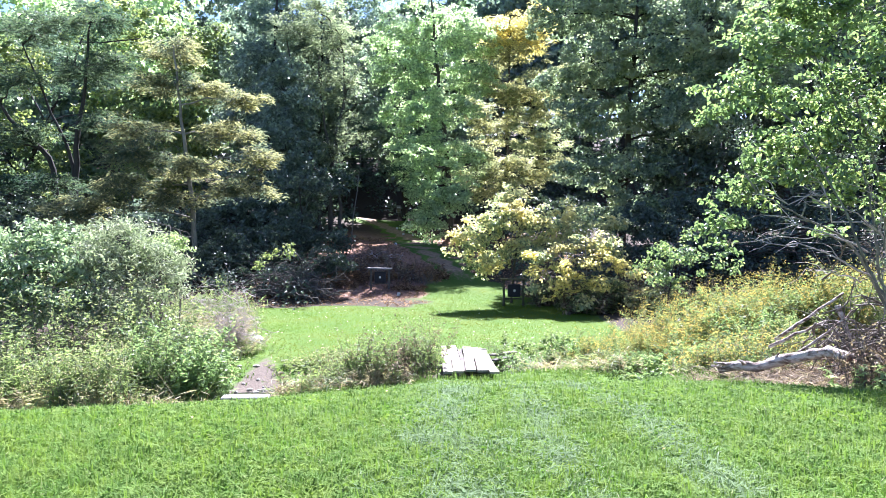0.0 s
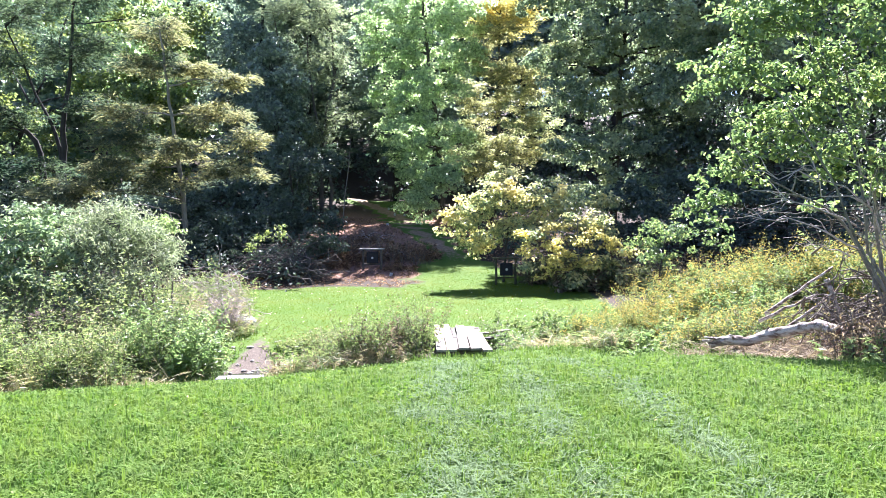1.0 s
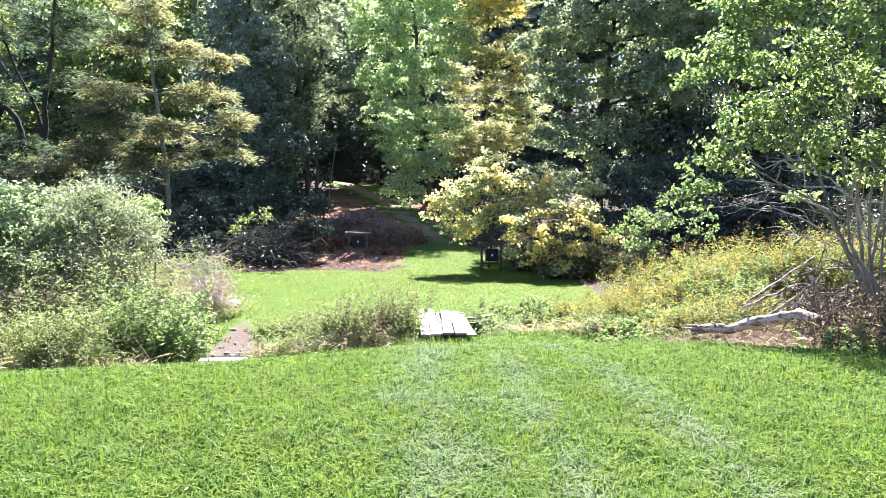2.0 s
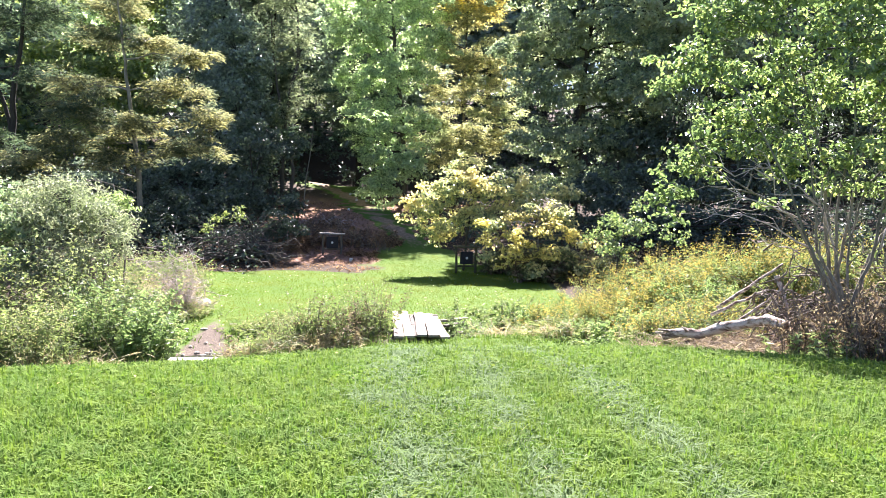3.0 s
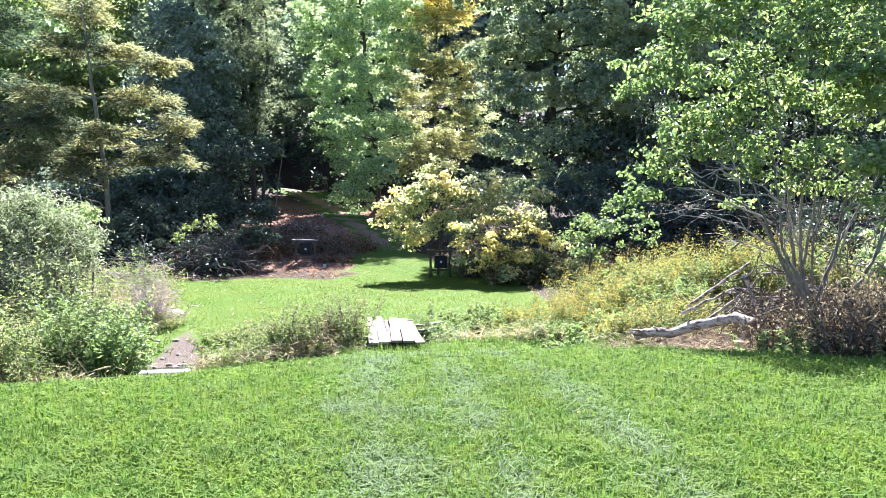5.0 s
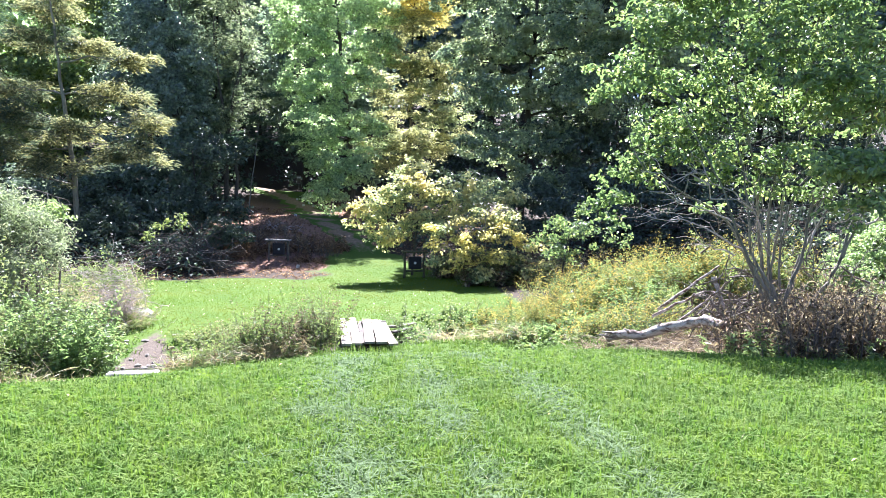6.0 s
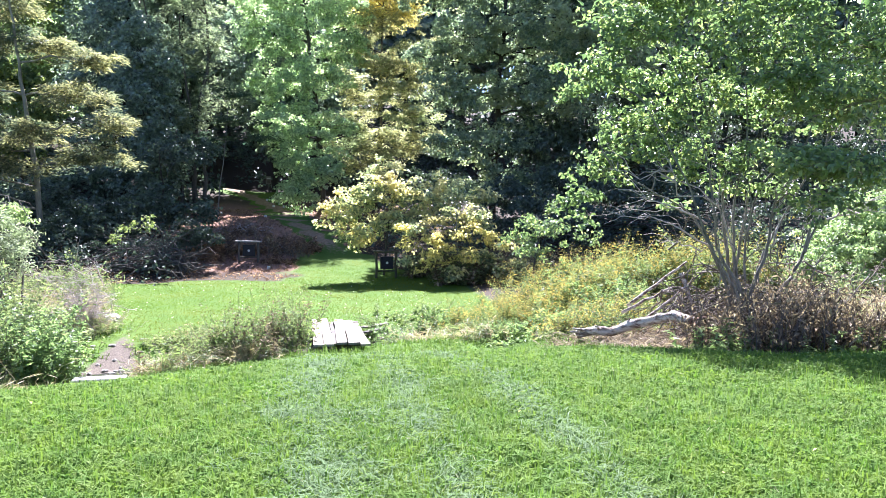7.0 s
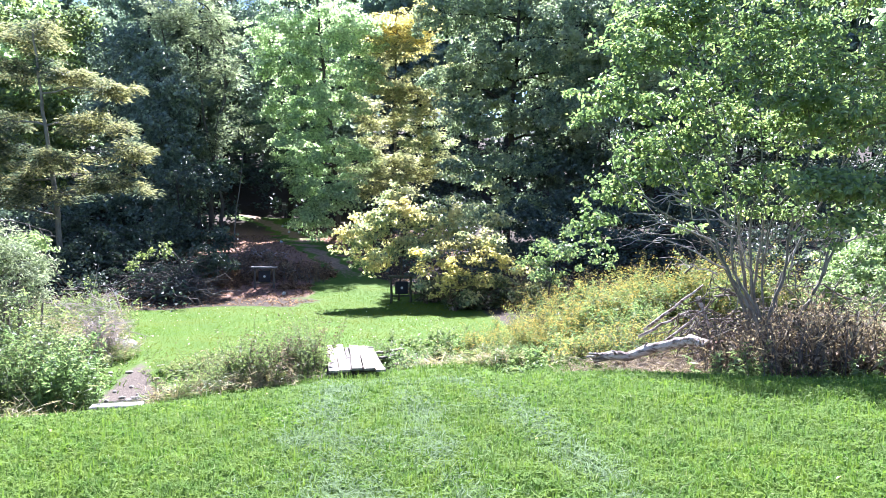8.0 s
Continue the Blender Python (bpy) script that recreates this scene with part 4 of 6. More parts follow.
# ---- woods: middle and right ----
make_tree("maple_tree", "full leafy maple with pale green sunlit foliage", (0.60, 48.0),
          [lobe((-2.53, 47.31, 12.39), 2.31, 1.85, 1.85), lobe((0.04, 47.31, 12.48), 2.31, 1.85, 1.85), lobe((-2.89, 47.66, 14.50), 2.32, 1.86, 1.30), lobe((0.04, 47.70, 14.80), 2.71, 2.17, 1.40),
           lobe((-1.80, 46.97, 9.45), 2.21, 1.77, 1.77), lobe((0.40, 46.97, 9.51), 2.10, 1.68, 1.68), lobe((-3.04, 46.88, 8.68), 1.45, 1.16, 1.16), lobe((-1.44, 46.62, 6.51), 2.12, 1.70, 1.70),
           lobe((0.39, 46.58, 6.18), 1.89, 1.51, 1.51), lobe((-1.23, 46.32, 3.93), 1.73, 1.39, 1.39), lobe((0.20, 46.22, 3.03), 1.58, 1.26, 1.26), lobe((-1.45, 46.10, 2.02), 1.12, 0.90, 0.90),
           lobe((-0.53, 46.00, 1.18), 0.97, 0.78, 0.78), lobe((1.05, 46.34, 4.15), 1.13, 0.90, 0.90), lobe((-3.91, 47.27, 11.97), 1.15, 0.92, 0.92), lobe((-2.32, 46.52, 5.57), 1.21, 0.97, 0.97),
           # last lobe: added above the view to shade the heap of cut branches
           lobe((2.26, 47.18, 11.43), 1.53, 1.23, 1.23), lobe((1.90, 47.53, 14.42), 1.93, 1.55, 1.55), lobe((-2.60, 48.00, 18.20), 2.1, 1.9, 1.8)],
          m_pale, m_bark, 0.2, per=10, count=46, radius=0.55, flat=0.5, leaf=(0.175, 0.115), under=0.7)
make_tree("locust_tree", "locust turning tawny with a bright yellow top", (4.60, 50.5),
          [lobe((4.08, 48.85, 13.35), 2.29, 1.33, 1.14), lobe((1.98, 49.40, 9.78), 2.02, 1.18, 1.01), lobe((5.81, 48.40, 10.48), 2.27, 1.32, 1.13), lobe((1.52, 49.52, 6.96), 1.55, 0.90, 0.77),
           lobe((3.72, 48.95, 8.22), 2.01, 1.17, 1.00), lobe((6.22, 48.30, 7.23), 2.36, 1.37, 1.18), lobe((2.38, 49.30, 5.00), 1.92, 1.12, 0.96), lobe((4.89, 48.65, 5.70), 2.18, 1.27, 1.09),
           lobe((3.24, 49.08, 3.83), 1.44, 0.84, 0.72), lobe((7.67, 47.92, 5.88), 1.40, 0.82, 0.70), lobe((6.95, 48.10, 9.13), 1.88, 1.09, 0.94), lobe((4.47, 48.75, 10.88), 1.90, 1.11, 0.95),
           lobe((3.13, 49.10, 11.86), 1.72, 1.01, 0.86), lobe((7.30, 48.00, 11.77), 1.87, 1.09, 0.94), lobe((4.71, 48.70, 4.34), 1.71, 1.00, 0.86), lobe((6.62, 48.20, 4.92), 1.60, 0.93, 0.80),
           lobe((2.76, 49.20, 6.48), 1.44, 0.84, 0.72), lobe((5.25, 48.55, 9.16), 1.61, 0.94, 0.81)],
          m_tawny, m_bark, 0.15, per=13, count=50, radius=0.62, flat=0.4, leaf=(0.30, 0.075), twigs=0.3, thick=0.8, frond=True,
          second=(m_yellow, [lobe((5.31, 49.50, 14.63), 2.32, 1.74, 1.16), lobe((6.35, 50.00, 16.22), 1.85, 1.39, 0.93), lobe((3.93, 49.50, 15.41), 1.74, 1.30, 0.87)]))
make_tree("tree", "tall tree with large glossy dark green leaves", (11.14, 43.2),
          [lobe((8.98, 42.98, 11.46), 2.31, 1.84, 1.84), lobe((11.82, 42.98, 11.55), 2.10, 1.68, 1.68), lobe((7.88, 42.47, 8.29), 1.73, 1.38, 1.38), lobe((10.15, 42.41, 8.00), 2.07, 1.65, 1.65),
           lobe((12.64, 42.47, 8.42), 1.90, 1.52, 1.52), lobe((8.35, 41.91, 4.93), 1.50, 1.20, 1.20), lobe((10.44, 41.89, 4.83), 1.87, 1.50, 1.50), lobe((12.93, 41.94, 5.22), 1.64, 1.31, 1.31),
           lobe((14.86, 42.86, 10.95), 1.74, 1.39, 1.39), lobe((9.00, 41.47, 2.31), 1.15, 0.92, 0.92), lobe((11.45, 41.50, 2.51), 1.52, 1.21, 1.21), lobe((7.27, 43.49, 14.55), 2.12, 1.70, 1.70),
           lobe((10.82, 43.55, 15.06), 2.48, 1.98, 1.98), lobe((14.42, 43.49, 14.85), 2.47, 1.98, 1.98), lobe((14.95, 42.30, 7.42), 1.44, 1.16, 1.16), lobe((6.86, 42.78, 10.17), 1.32, 1.06, 1.06),
           lobe((13.39, 41.50, 2.53), 1.35, 1.08, 1.08), lobe((16.95, 43.32, 13.88), 2.11, 1.69, 1.69), lobe((11.23, 44.00, 17.93), 2.50, 2.00, 2.00), lobe((15.59, 44.00, 18.15), 2.86, 2.29, 2.29),
           lobe((7.66, 43.94, 17.40), 2.14, 1.71, 1.71),
           lobe((14.23, 38.77, 12.20), 2.94, 2.82, 2.56), lobe((14.54, 38.65, 8.46), 2.43, 2.56, 2.05), lobe((17.08, 38.12, 10.50), 2.82, 2.56, 2.30)],
          m_glossy, m_bark_dark, 0.24, per=12.5, count=44, radius=0.55, flat=0.5, leaf=(0.18, 0.118), under=0.7)
# the dark of the right-hand wood is in the leaf colour of these trees
make_tree("tree", "tall tree behind the creek thicket, coloured as in shade", (18.37, 41.42),
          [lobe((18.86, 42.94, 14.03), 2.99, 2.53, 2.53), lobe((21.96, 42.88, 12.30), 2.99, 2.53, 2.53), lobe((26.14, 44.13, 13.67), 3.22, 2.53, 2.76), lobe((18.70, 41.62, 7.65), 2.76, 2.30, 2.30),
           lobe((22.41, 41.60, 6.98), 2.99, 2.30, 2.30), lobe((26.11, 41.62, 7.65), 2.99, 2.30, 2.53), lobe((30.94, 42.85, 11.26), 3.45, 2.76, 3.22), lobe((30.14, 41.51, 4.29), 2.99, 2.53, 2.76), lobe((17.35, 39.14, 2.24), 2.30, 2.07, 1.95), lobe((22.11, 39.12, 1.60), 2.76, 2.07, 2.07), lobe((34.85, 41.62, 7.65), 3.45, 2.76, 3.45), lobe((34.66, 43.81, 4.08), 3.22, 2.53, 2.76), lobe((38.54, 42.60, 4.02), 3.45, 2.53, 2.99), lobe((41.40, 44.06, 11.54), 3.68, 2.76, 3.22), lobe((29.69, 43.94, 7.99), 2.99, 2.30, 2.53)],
          m_shade_tint, m_bark_dark, 0.24, per=6, count=38, radius=0.72, flat=0.65, leaf=(0.23, 0.15))
make_tree("understory_tree", "leafy undergrowth tree behind the goldenrod, coloured as in shade", (10.82, 32.02),
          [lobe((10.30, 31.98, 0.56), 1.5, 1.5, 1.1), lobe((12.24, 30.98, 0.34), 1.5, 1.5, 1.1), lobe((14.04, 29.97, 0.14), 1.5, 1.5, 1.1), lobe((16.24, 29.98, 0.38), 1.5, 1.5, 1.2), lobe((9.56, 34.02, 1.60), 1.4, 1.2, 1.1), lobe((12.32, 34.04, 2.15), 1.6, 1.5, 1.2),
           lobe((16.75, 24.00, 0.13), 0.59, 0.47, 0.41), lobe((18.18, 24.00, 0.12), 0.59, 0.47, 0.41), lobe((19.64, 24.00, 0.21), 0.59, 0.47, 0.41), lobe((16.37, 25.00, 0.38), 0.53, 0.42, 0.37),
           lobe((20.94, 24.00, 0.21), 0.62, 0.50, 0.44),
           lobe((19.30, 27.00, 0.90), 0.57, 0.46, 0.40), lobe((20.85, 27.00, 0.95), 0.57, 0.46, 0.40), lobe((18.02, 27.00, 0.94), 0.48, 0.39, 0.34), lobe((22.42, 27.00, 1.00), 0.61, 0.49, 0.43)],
          m_shade_tint, m_bark_dark, 0.09, per=18, count=42, radius=0.42, flat=0.6, leaf=(0.15, 0.1))

# low boughs in the shade colour keep this hollow dark
make_tree("understory_tree", "leafy trees' low boughs on the hillside, coloured as in shade", (15.53, 41.02),
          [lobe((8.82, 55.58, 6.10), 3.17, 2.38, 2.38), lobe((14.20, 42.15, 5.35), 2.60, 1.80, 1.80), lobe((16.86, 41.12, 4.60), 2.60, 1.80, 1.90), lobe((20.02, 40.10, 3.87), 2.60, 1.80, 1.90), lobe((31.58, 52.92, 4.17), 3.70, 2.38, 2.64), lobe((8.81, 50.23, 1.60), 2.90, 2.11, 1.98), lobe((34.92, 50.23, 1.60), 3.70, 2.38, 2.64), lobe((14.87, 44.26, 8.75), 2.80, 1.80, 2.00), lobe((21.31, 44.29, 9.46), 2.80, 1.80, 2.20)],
          m_shade_tint, m_bark_dark, 0.12, per=6, count=36, radius=0.75, flat=0.55, leaf=(0.28, 0.19))

make_tree("shrub", "ragged green shrubs at the edge of the shaded wood", (8.21, 25.51),
          [lobe((8.63, 26.50, 0.07), 0.56, 0.45, 0.39), lobe((9.35, 26.50, 0.59), 0.52, 0.41, 0.36), lobe((8.54, 27.00, 0.72), 0.44, 0.35, 0.31), lobe((8.82, 26.00, -0.44), 0.51, 0.41, 0.36), lobe((7.52, 25.97, 0.12), 0.7, 0.5, 0.5), lobe((8.41, 25.48, 0.56), 0.7, 0.5, 0.6), lobe((9.16, 24.97, 0.28), 0.7, 0.5, 0.5), lobe((7.74, 24.95, -0.43), 0.8, 0.5, 0.4), lobe((8.93, 25.50, 1.19), 0.4, 0.4, 0.3), lobe((10.08, 24.97, 0.18), 0.6, 0.5, 0.4)],
          m_crown, m_bark, 0.035, per=18, count=22, radius=0.3, flat=0.6, leaf=(0.12, 0.065), category="shrub", thick=0.9)

# ---- the yellowing bushes beside the meadow ----
make_tree("spicebush", "rounded bush with green leaves turning yellow", (3.00, 30.52),
          [lobe((1.46, 29.60, 1.44), 0.91, 0.73, 0.73), lobe((2.91, 29.80, 1.93), 1.02, 0.81, 0.81), lobe((4.38, 29.80, 1.76), 1.02, 0.81, 0.81), lobe((5.90, 30.00, 1.92), 0.93, 0.74, 0.74),
           lobe((7.17, 30.00, 1.49), 0.83, 0.66, 0.66), lobe((1.02, 29.40, 0.73), 0.67, 0.54, 0.54), lobe((2.29, 29.50, 0.44), 0.91, 0.73, 0.73), lobe((3.62, 29.50, 0.60), 0.86, 0.69, 0.69),
           lobe((0.50, 29.40, 1.08), 0.43, 0.34, 0.34), lobe((3.15, 31.00, 2.83), 0.66, 0.52, 0.52), lobe((5.10, 29.60, 1.11), 0.96, 0.77, 0.77), lobe((6.84, 29.60, 0.56), 0.77, 0.62, 0.62),
           lobe((1.45, 29.30, -0.10), 0.52, 0.42, 0.42), lobe((2.65, 31.00, 2.69), 0.45, 0.36, 0.36)],
          m_yelgreen, m_bark, 0.06, per=27, count=24, radius=0.37, flat=0.5, leaf=(0.145, 0.072, "broad"), category="bush", under=0.7)
make_tree("spicebush", "bush with bright yellow autumn leaves and grey twigs", (5.70, 27.40),
          [lobe((5.17, 27.30, 0.18), 0.84, 0.67, 0.51), lobe((6.34, 27.60, 0.40), 0.76, 0.61, 0.46), lobe((7.12, 27.50, -0.10), 0.58, 0.47, 0.35), lobe((4.68, 27.00, -0.61), 0.70, 0.56, 0.42),
           lobe((5.79, 26.90, -0.65), 0.74, 0.59, 0.45), lobe((3.73, 27.50, -0.29), 0.49, 0.39, 0.30), lobe((4.32, 26.80, -1.21), 0.44, 0.35, 0.26), lobe((3.42, 27.80, 0.45), 0.36, 0.29, 0.22)],
          m_yellow, m_bark_pale, 0.045, per=24, count=19, radius=0.35, flat=0.45, leaf=(0.14, 0.072, "broad"), category="bush", twigs=0.7, under=0.7, thick=0.75,
          second=(m_yelgreen, [lobe((4.15, 27.80, 0.33), 0.68, 0.54, 0.41), lobe((5.76, 28.00, 1.02), 0.68, 0.55, 0.41), lobe((6.82, 27.20, -0.72), 0.57, 0.46, 0.34), lobe((5.31, 26.70, -1.30), 0.56, 0.45, 0.34),
           lobe((6.65, 27.80, 1.03), 0.50, 0.40, 0.30), lobe((4.83, 28.00, 0.79), 0.55, 0.44, 0.33), lobe((3.56, 27.00, -0.96), 0.40, 0.32, 0.24), lobe((7.75, 27.00, -0.18), 0.53, 0.42, 0.32),
           lobe((7.97, 26.50, -0.93), 0.52, 0.41, 0.31), lobe((7.30, 26.50, -1.19), 0.52, 0.41, 0.31)]))

# ---- the many-stemmed tree by the brush pile ----
R0 = (8.23, 12.14)
inner_boughs = [lobe((5.76, 12.54, 3.80), 1.01, 0.57, 0.63), lobe((6.31, 12.29, 4.62), 1.12, 0.61, 0.66), lobe((7.06, 12.22, 5.36), 1.33, 0.71, 0.73), lobe((7.05, 12.36, 3.70), 1.05, 0.57, 0.63),
    lobe((7.79, 11.90, 4.37), 1.23, 0.66, 0.70), lobe((8.24, 12.03, 3.36), 1.02, 0.58, 0.59), lobe((8.55, 11.35, 3.78), 1.08, 1.27, 0.63), lobe((8.66, 12.01, 5.16), 1.43, 0.71, 0.81),
    lobe((9.07, 10.99, 3.14), 1.02, 1.15, 0.62), lobe((9.89, 11.60, 4.48), 1.41, 1.51, 0.80), lobe((10.88, 11.49, 3.65), 1.38, 1.48, 0.75), lobe((8.21, 12.23, 6.48), 1.66, 0.79, 0.87),
    lobe((10.75, 12.23, 6.40), 1.71, 1.77, 0.90), lobe((6.52, 12.49, 5.52), 0.98, 0.50, 0.57)]
outer_boughs = [lobe((5.15, 12.71, 4.03), 0.66, 0.39, 0.35), lobe((5.02, 12.82, 3.62), 0.48, 0.32, 0.27), lobe((5.64, 12.55, 4.87), 0.70, 0.38, 0.41), lobe((6.17, 12.66, 2.97), 0.85, 0.53, 0.53),
    lobe((5.88, 12.79, 2.54), 0.68, 0.40, 0.43), lobe((5.50, 12.84, 2.10), 0.62, 0.40, 0.37), lobe((5.21, 12.97, 1.60), 0.53, 0.34, 0.32), lobe((5.46, 12.99, 1.27), 0.37, 0.27, 0.21),
    lobe((6.66, 12.48, 2.41), 0.62, 0.40, 0.37), lobe((6.70, 12.34, 3.05), 0.85, 0.46, 0.53), lobe((7.18, 12.16, 2.56), 0.73, 0.40, 0.43), lobe((7.68, 12.03, 2.29), 0.62, 0.40, 0.37),
    lobe((7.14, 12.28, 2.03), 0.43, 0.26, 0.27), lobe((8.23, 11.82, 2.39), 0.73, 0.40, 0.43)]
hanging_boughs = [lobe((7.79, 10.29, 2.20), 0.64, 0.76, 0.39), lobe((8.40, 10.27, 2.16), 0.75, 0.89, 0.46), lobe((8.93, 10.22, 2.02), 0.74, 0.88, 0.46), lobe((8.63, 11.88, 1.81), 0.43, 0.27, 0.27),
    lobe((8.05, 11.96, 1.86), 0.37, 0.27, 0.24), lobe((8.29, 10.00, 1.55), 0.42, 0.61, 0.27), lobe((7.03, 12.49, 1.55), 0.37, 0.27, 0.21), lobe((6.61, 12.46, 6.57), 1.31, 0.74, 0.83),
    lobe((7.36, 12.39, 7.43), 1.63, 0.82, 0.90), lobe((9.04, 12.27, 7.71), 1.63, 0.78, 0.82), lobe((11.18, 12.62, 8.01), 1.71, 1.77, 0.86), lobe((6.23, 12.60, 5.22), 0.80, 0.51, 0.47)]
middle_stems = [[(8.21, 12.15, -1.5), (8.05, 12.00, -0.17), (7.63, 12.10, 0.69), (7.42, 11.97, 1.55), (7.22, 12.04, 2.60), (6.41, 12.04, 4.46)],
    [(8.23, 12.14, -1.5), (8.16, 12.08, -0.29), (8.01, 12.14, 0.46), (7.96, 12.09, 1.76), (8.06, 11.92, 2.92), (7.87, 12.03, 5.14)],
    [(8.25, 12.14, -1.5), (8.24, 12.07, -0.29), (8.22, 12.11, 0.57), (8.38, 12.02, 1.76), (8.89, 11.78, 2.71), (9.12, 11.82, 4.71)],
    [(8.26, 12.04, -1.5), (8.28, 11.97, -0.17), (8.52, 11.86, 0.69), (8.57, 11.78, 1.54), (8.86, 11.56, 2.27), (9.28, 11.55, 3.62)]]
leaning_stems = [[(8.48, 11.90, -1.5), (8.62, 11.80, -0.37), (8.98, 11.67, 0.28), (9.33, 11.55, 1.23), (9.68, 11.43, 2.17), (10.51, 11.35, 3.62)],
    [(8.53, 11.89, -1.5), (8.72, 11.79, -0.32), (9.08, 11.66, 0.49), (9.28, 11.57, 1.54), (9.37, 11.49, 2.58), (9.69, 11.51, 4.45)],
    [(8.23, 12.24, -1.5), (7.96, 12.22, -0.20), (7.64, 12.30, 0.57), (7.16, 12.31, 1.33), (6.37, 12.35, 1.76), (5.59, 12.39, 2.19)],
    [(8.31, 12.43, -1.5), (8.18, 12.39, -0.22), (8.30, 12.41, 0.77), (8.47, 12.33, 2.09), (8.63, 12.24, 3.18), (8.79, 12.18, 5.00)]]
thin_stems = [[(8.07, 11.86, -1.5), (7.93, 11.82, -0.30), (7.56, 11.80, 0.29), (7.15, 11.79, 1.03), (6.75, 11.79, 1.96), (5.90, 11.88, 3.39)],
    [(8.42, 12.21, -1.5), (8.49, 12.13, -0.31), (8.59, 12.15, 0.45), (9.04, 12.11, 1.32), (9.52, 11.96, 2.30), (10.20, 11.80, 3.47)],
    [(8.31, 12.33, -1.5), (8.07, 12.31, 0.01), (7.92, 12.37, 1.00), (7.76, 12.35, 2.31), (7.29, 12.38, 3.92), (7.09, 12.47, 5.43)]]
make_tree("multi_stemmed_tree", "many-stemmed tree with grey bark and broad bright green leaves", R0,
          inner_boughs + outer_boughs + hanging_boughs,
          m_crown, m_bark_pale, 0.047, per=40, count=20, radius=0.3, flat=0.4, leaf=(0.105, 0.054, "broad"), twigs=0.5, thick=0.8,
          stems=middle_stems + leaning_stems + thin_stems)

o = np.array([R0[0], R0[1], hz(*R0)])
th = bpy.data.objects["multi_stemmed_tree"]
for a, b, r in (((7.47, 12.03, 0.80), (5.27, 11.91, 1.47), 0.02), ((7.37, 12.07, 1.23), (5.52, 11.98, 1.86), 0.018), ((7.53, 11.95, 1.55), (5.33, 11.92, 2.22), 0.02), ((7.42, 11.97, 1.65), (6.24, 11.88, 2.27), 0.016),
                ((7.26, 12.06, 0.70), (6.38, 11.91, 0.93), 0.014), ((9.33, 11.55, 1.23), (10.23, 11.12, 1.70), 0.024), ((9.38, 11.54, 1.28), (10.33, 11.10, 1.54), 0.02), ((8.56, 11.76, 0.81), (8.86, 11.56, 2.27), 0.02), ((7.95, 12.05, 0.69), (7.22, 12.04, 2.60), 0.02)):
    bare = Geo()
    w = bent(np.array(a) - o, np.array(b) - o, 0.06, 0.04, 8)
    add_tube(bare, w, r, r * 0.25, 6)
    for _ in range(7):
        k = rng.integers(2, 7)
        d = unit(w[k + 1] - w[k]) + rng.normal(size=3) * 0.55
        add_tube(bare, bent(w[k], w[k] + d * rng.uniform(0.2, 0.6), 0.05, 0.08, 5), r * 0.45, 0.003, 4, cap=False)
    bare.build("bare_branch", [m_cane], th, True, "bare pale grey dead branch")

left_end, right_end = np.array((7.21, 12.07, 0.70)) - o, np.array((9.05, 11.78, 0.80)) - o
for _ in range(18):
    bare = Geo()
    a = left_end + (right_end - left_end) * rng.uniform() + rng.normal(size=3) * np.array([0.1, 0.2, 0.3])
    w = bent(a, a + np.array([rng.normal() * 0.4, rng.normal() * 0.25, rng.uniform(0.7, 1.6)]), 0.04, 0.05, 8)
    add_tube(bare, w, 0.012, 0.003, 5)
    for _ in range(5):
        k = rng.integers(2, 7)
        d = unit(w[k + 1] - w[k]) + rng.normal(size=3) * 0.5
        add_tube(bare, bent(w[k], w[k] + d * rng.uniform(0.15, 0.45), 0.04, 0.08, 5), 0.006, 0.002, 4, cap=False)
    bare.build("bare_branch", [m_bark_pale], th, True)

# ---- left thicket ----
make_tree("willow_shrub", "pale silvery green willow shrub with fine leaves", (-8.55, 18.51),
          [lobe((-8.55, 18.50, 1.22), 1.0, 0.9, 0.6), lobe((-8.69, 17.98, 0.58), 1.0, 0.9, 0.6), lobe((-7.73, 18.48, 0.70), 0.9, 0.8, 0.6), lobe((-7.81, 17.96, 0.14), 1.1, 0.9, 0.6), lobe((-8.02, 17.44, -0.46), 1.2, 0.8, 0.6)],
          m_willow, m_bark, 0.05, per=46, count=46, radius=0.32, flat=0.7, leaf=(0.10, 0.028), category="shrub", twigs=0.5, up=0.4)
make_tree("shrub", "leafy green shrub with pale sunlit leaves", (-10.30, 17.51),
          [lobe((-10.58, 17.50, 1.17), 1.1, 1.0, 0.7), lobe((-10.55, 16.97, 0.36), 1.2, 1.0, 0.7), lobe((-9.73, 17.47, 0.46), 1.0, 0.9, 0.7), lobe((-11.94, 16.99, 0.91), 1.3, 1.1, 0.9), lobe((-9.83, 18.50, 1.15), 0.6, 0.6, 0.4), lobe((-10.29, 16.74, -0.45), 1.3, 0.8, 0.7), lobe((-9.03, 16.94, -0.40), 1.0, 0.8, 0.6), lobe((-11.45, 16.45, -0.28), 1.3, 0.9, 0.8)],
          m_shrub, m_bark, 0.05, per=34, count=30, radius=0.34, flat=0.5, leaf=(0.12, 0.065), category="shrub")
make_tree("sumac", "sumac with bright yellow-green compound leaves", (-10.52, 19.51),
          [lobe((-10.36, 19.49, 1.12), 0.6, 0.6, 0.35), lobe((-7.87, 19.99, 1.11), 0.7, 0.6, 0.35), lobe((-11.00, 19.49, 0.97), 0.5, 0.5, 0.3)],
          m_bright, m_bark, 0.04, per=26, count=34, radius=0.3, flat=0.4, leaf=(0.16, 0.045), category="shrub")
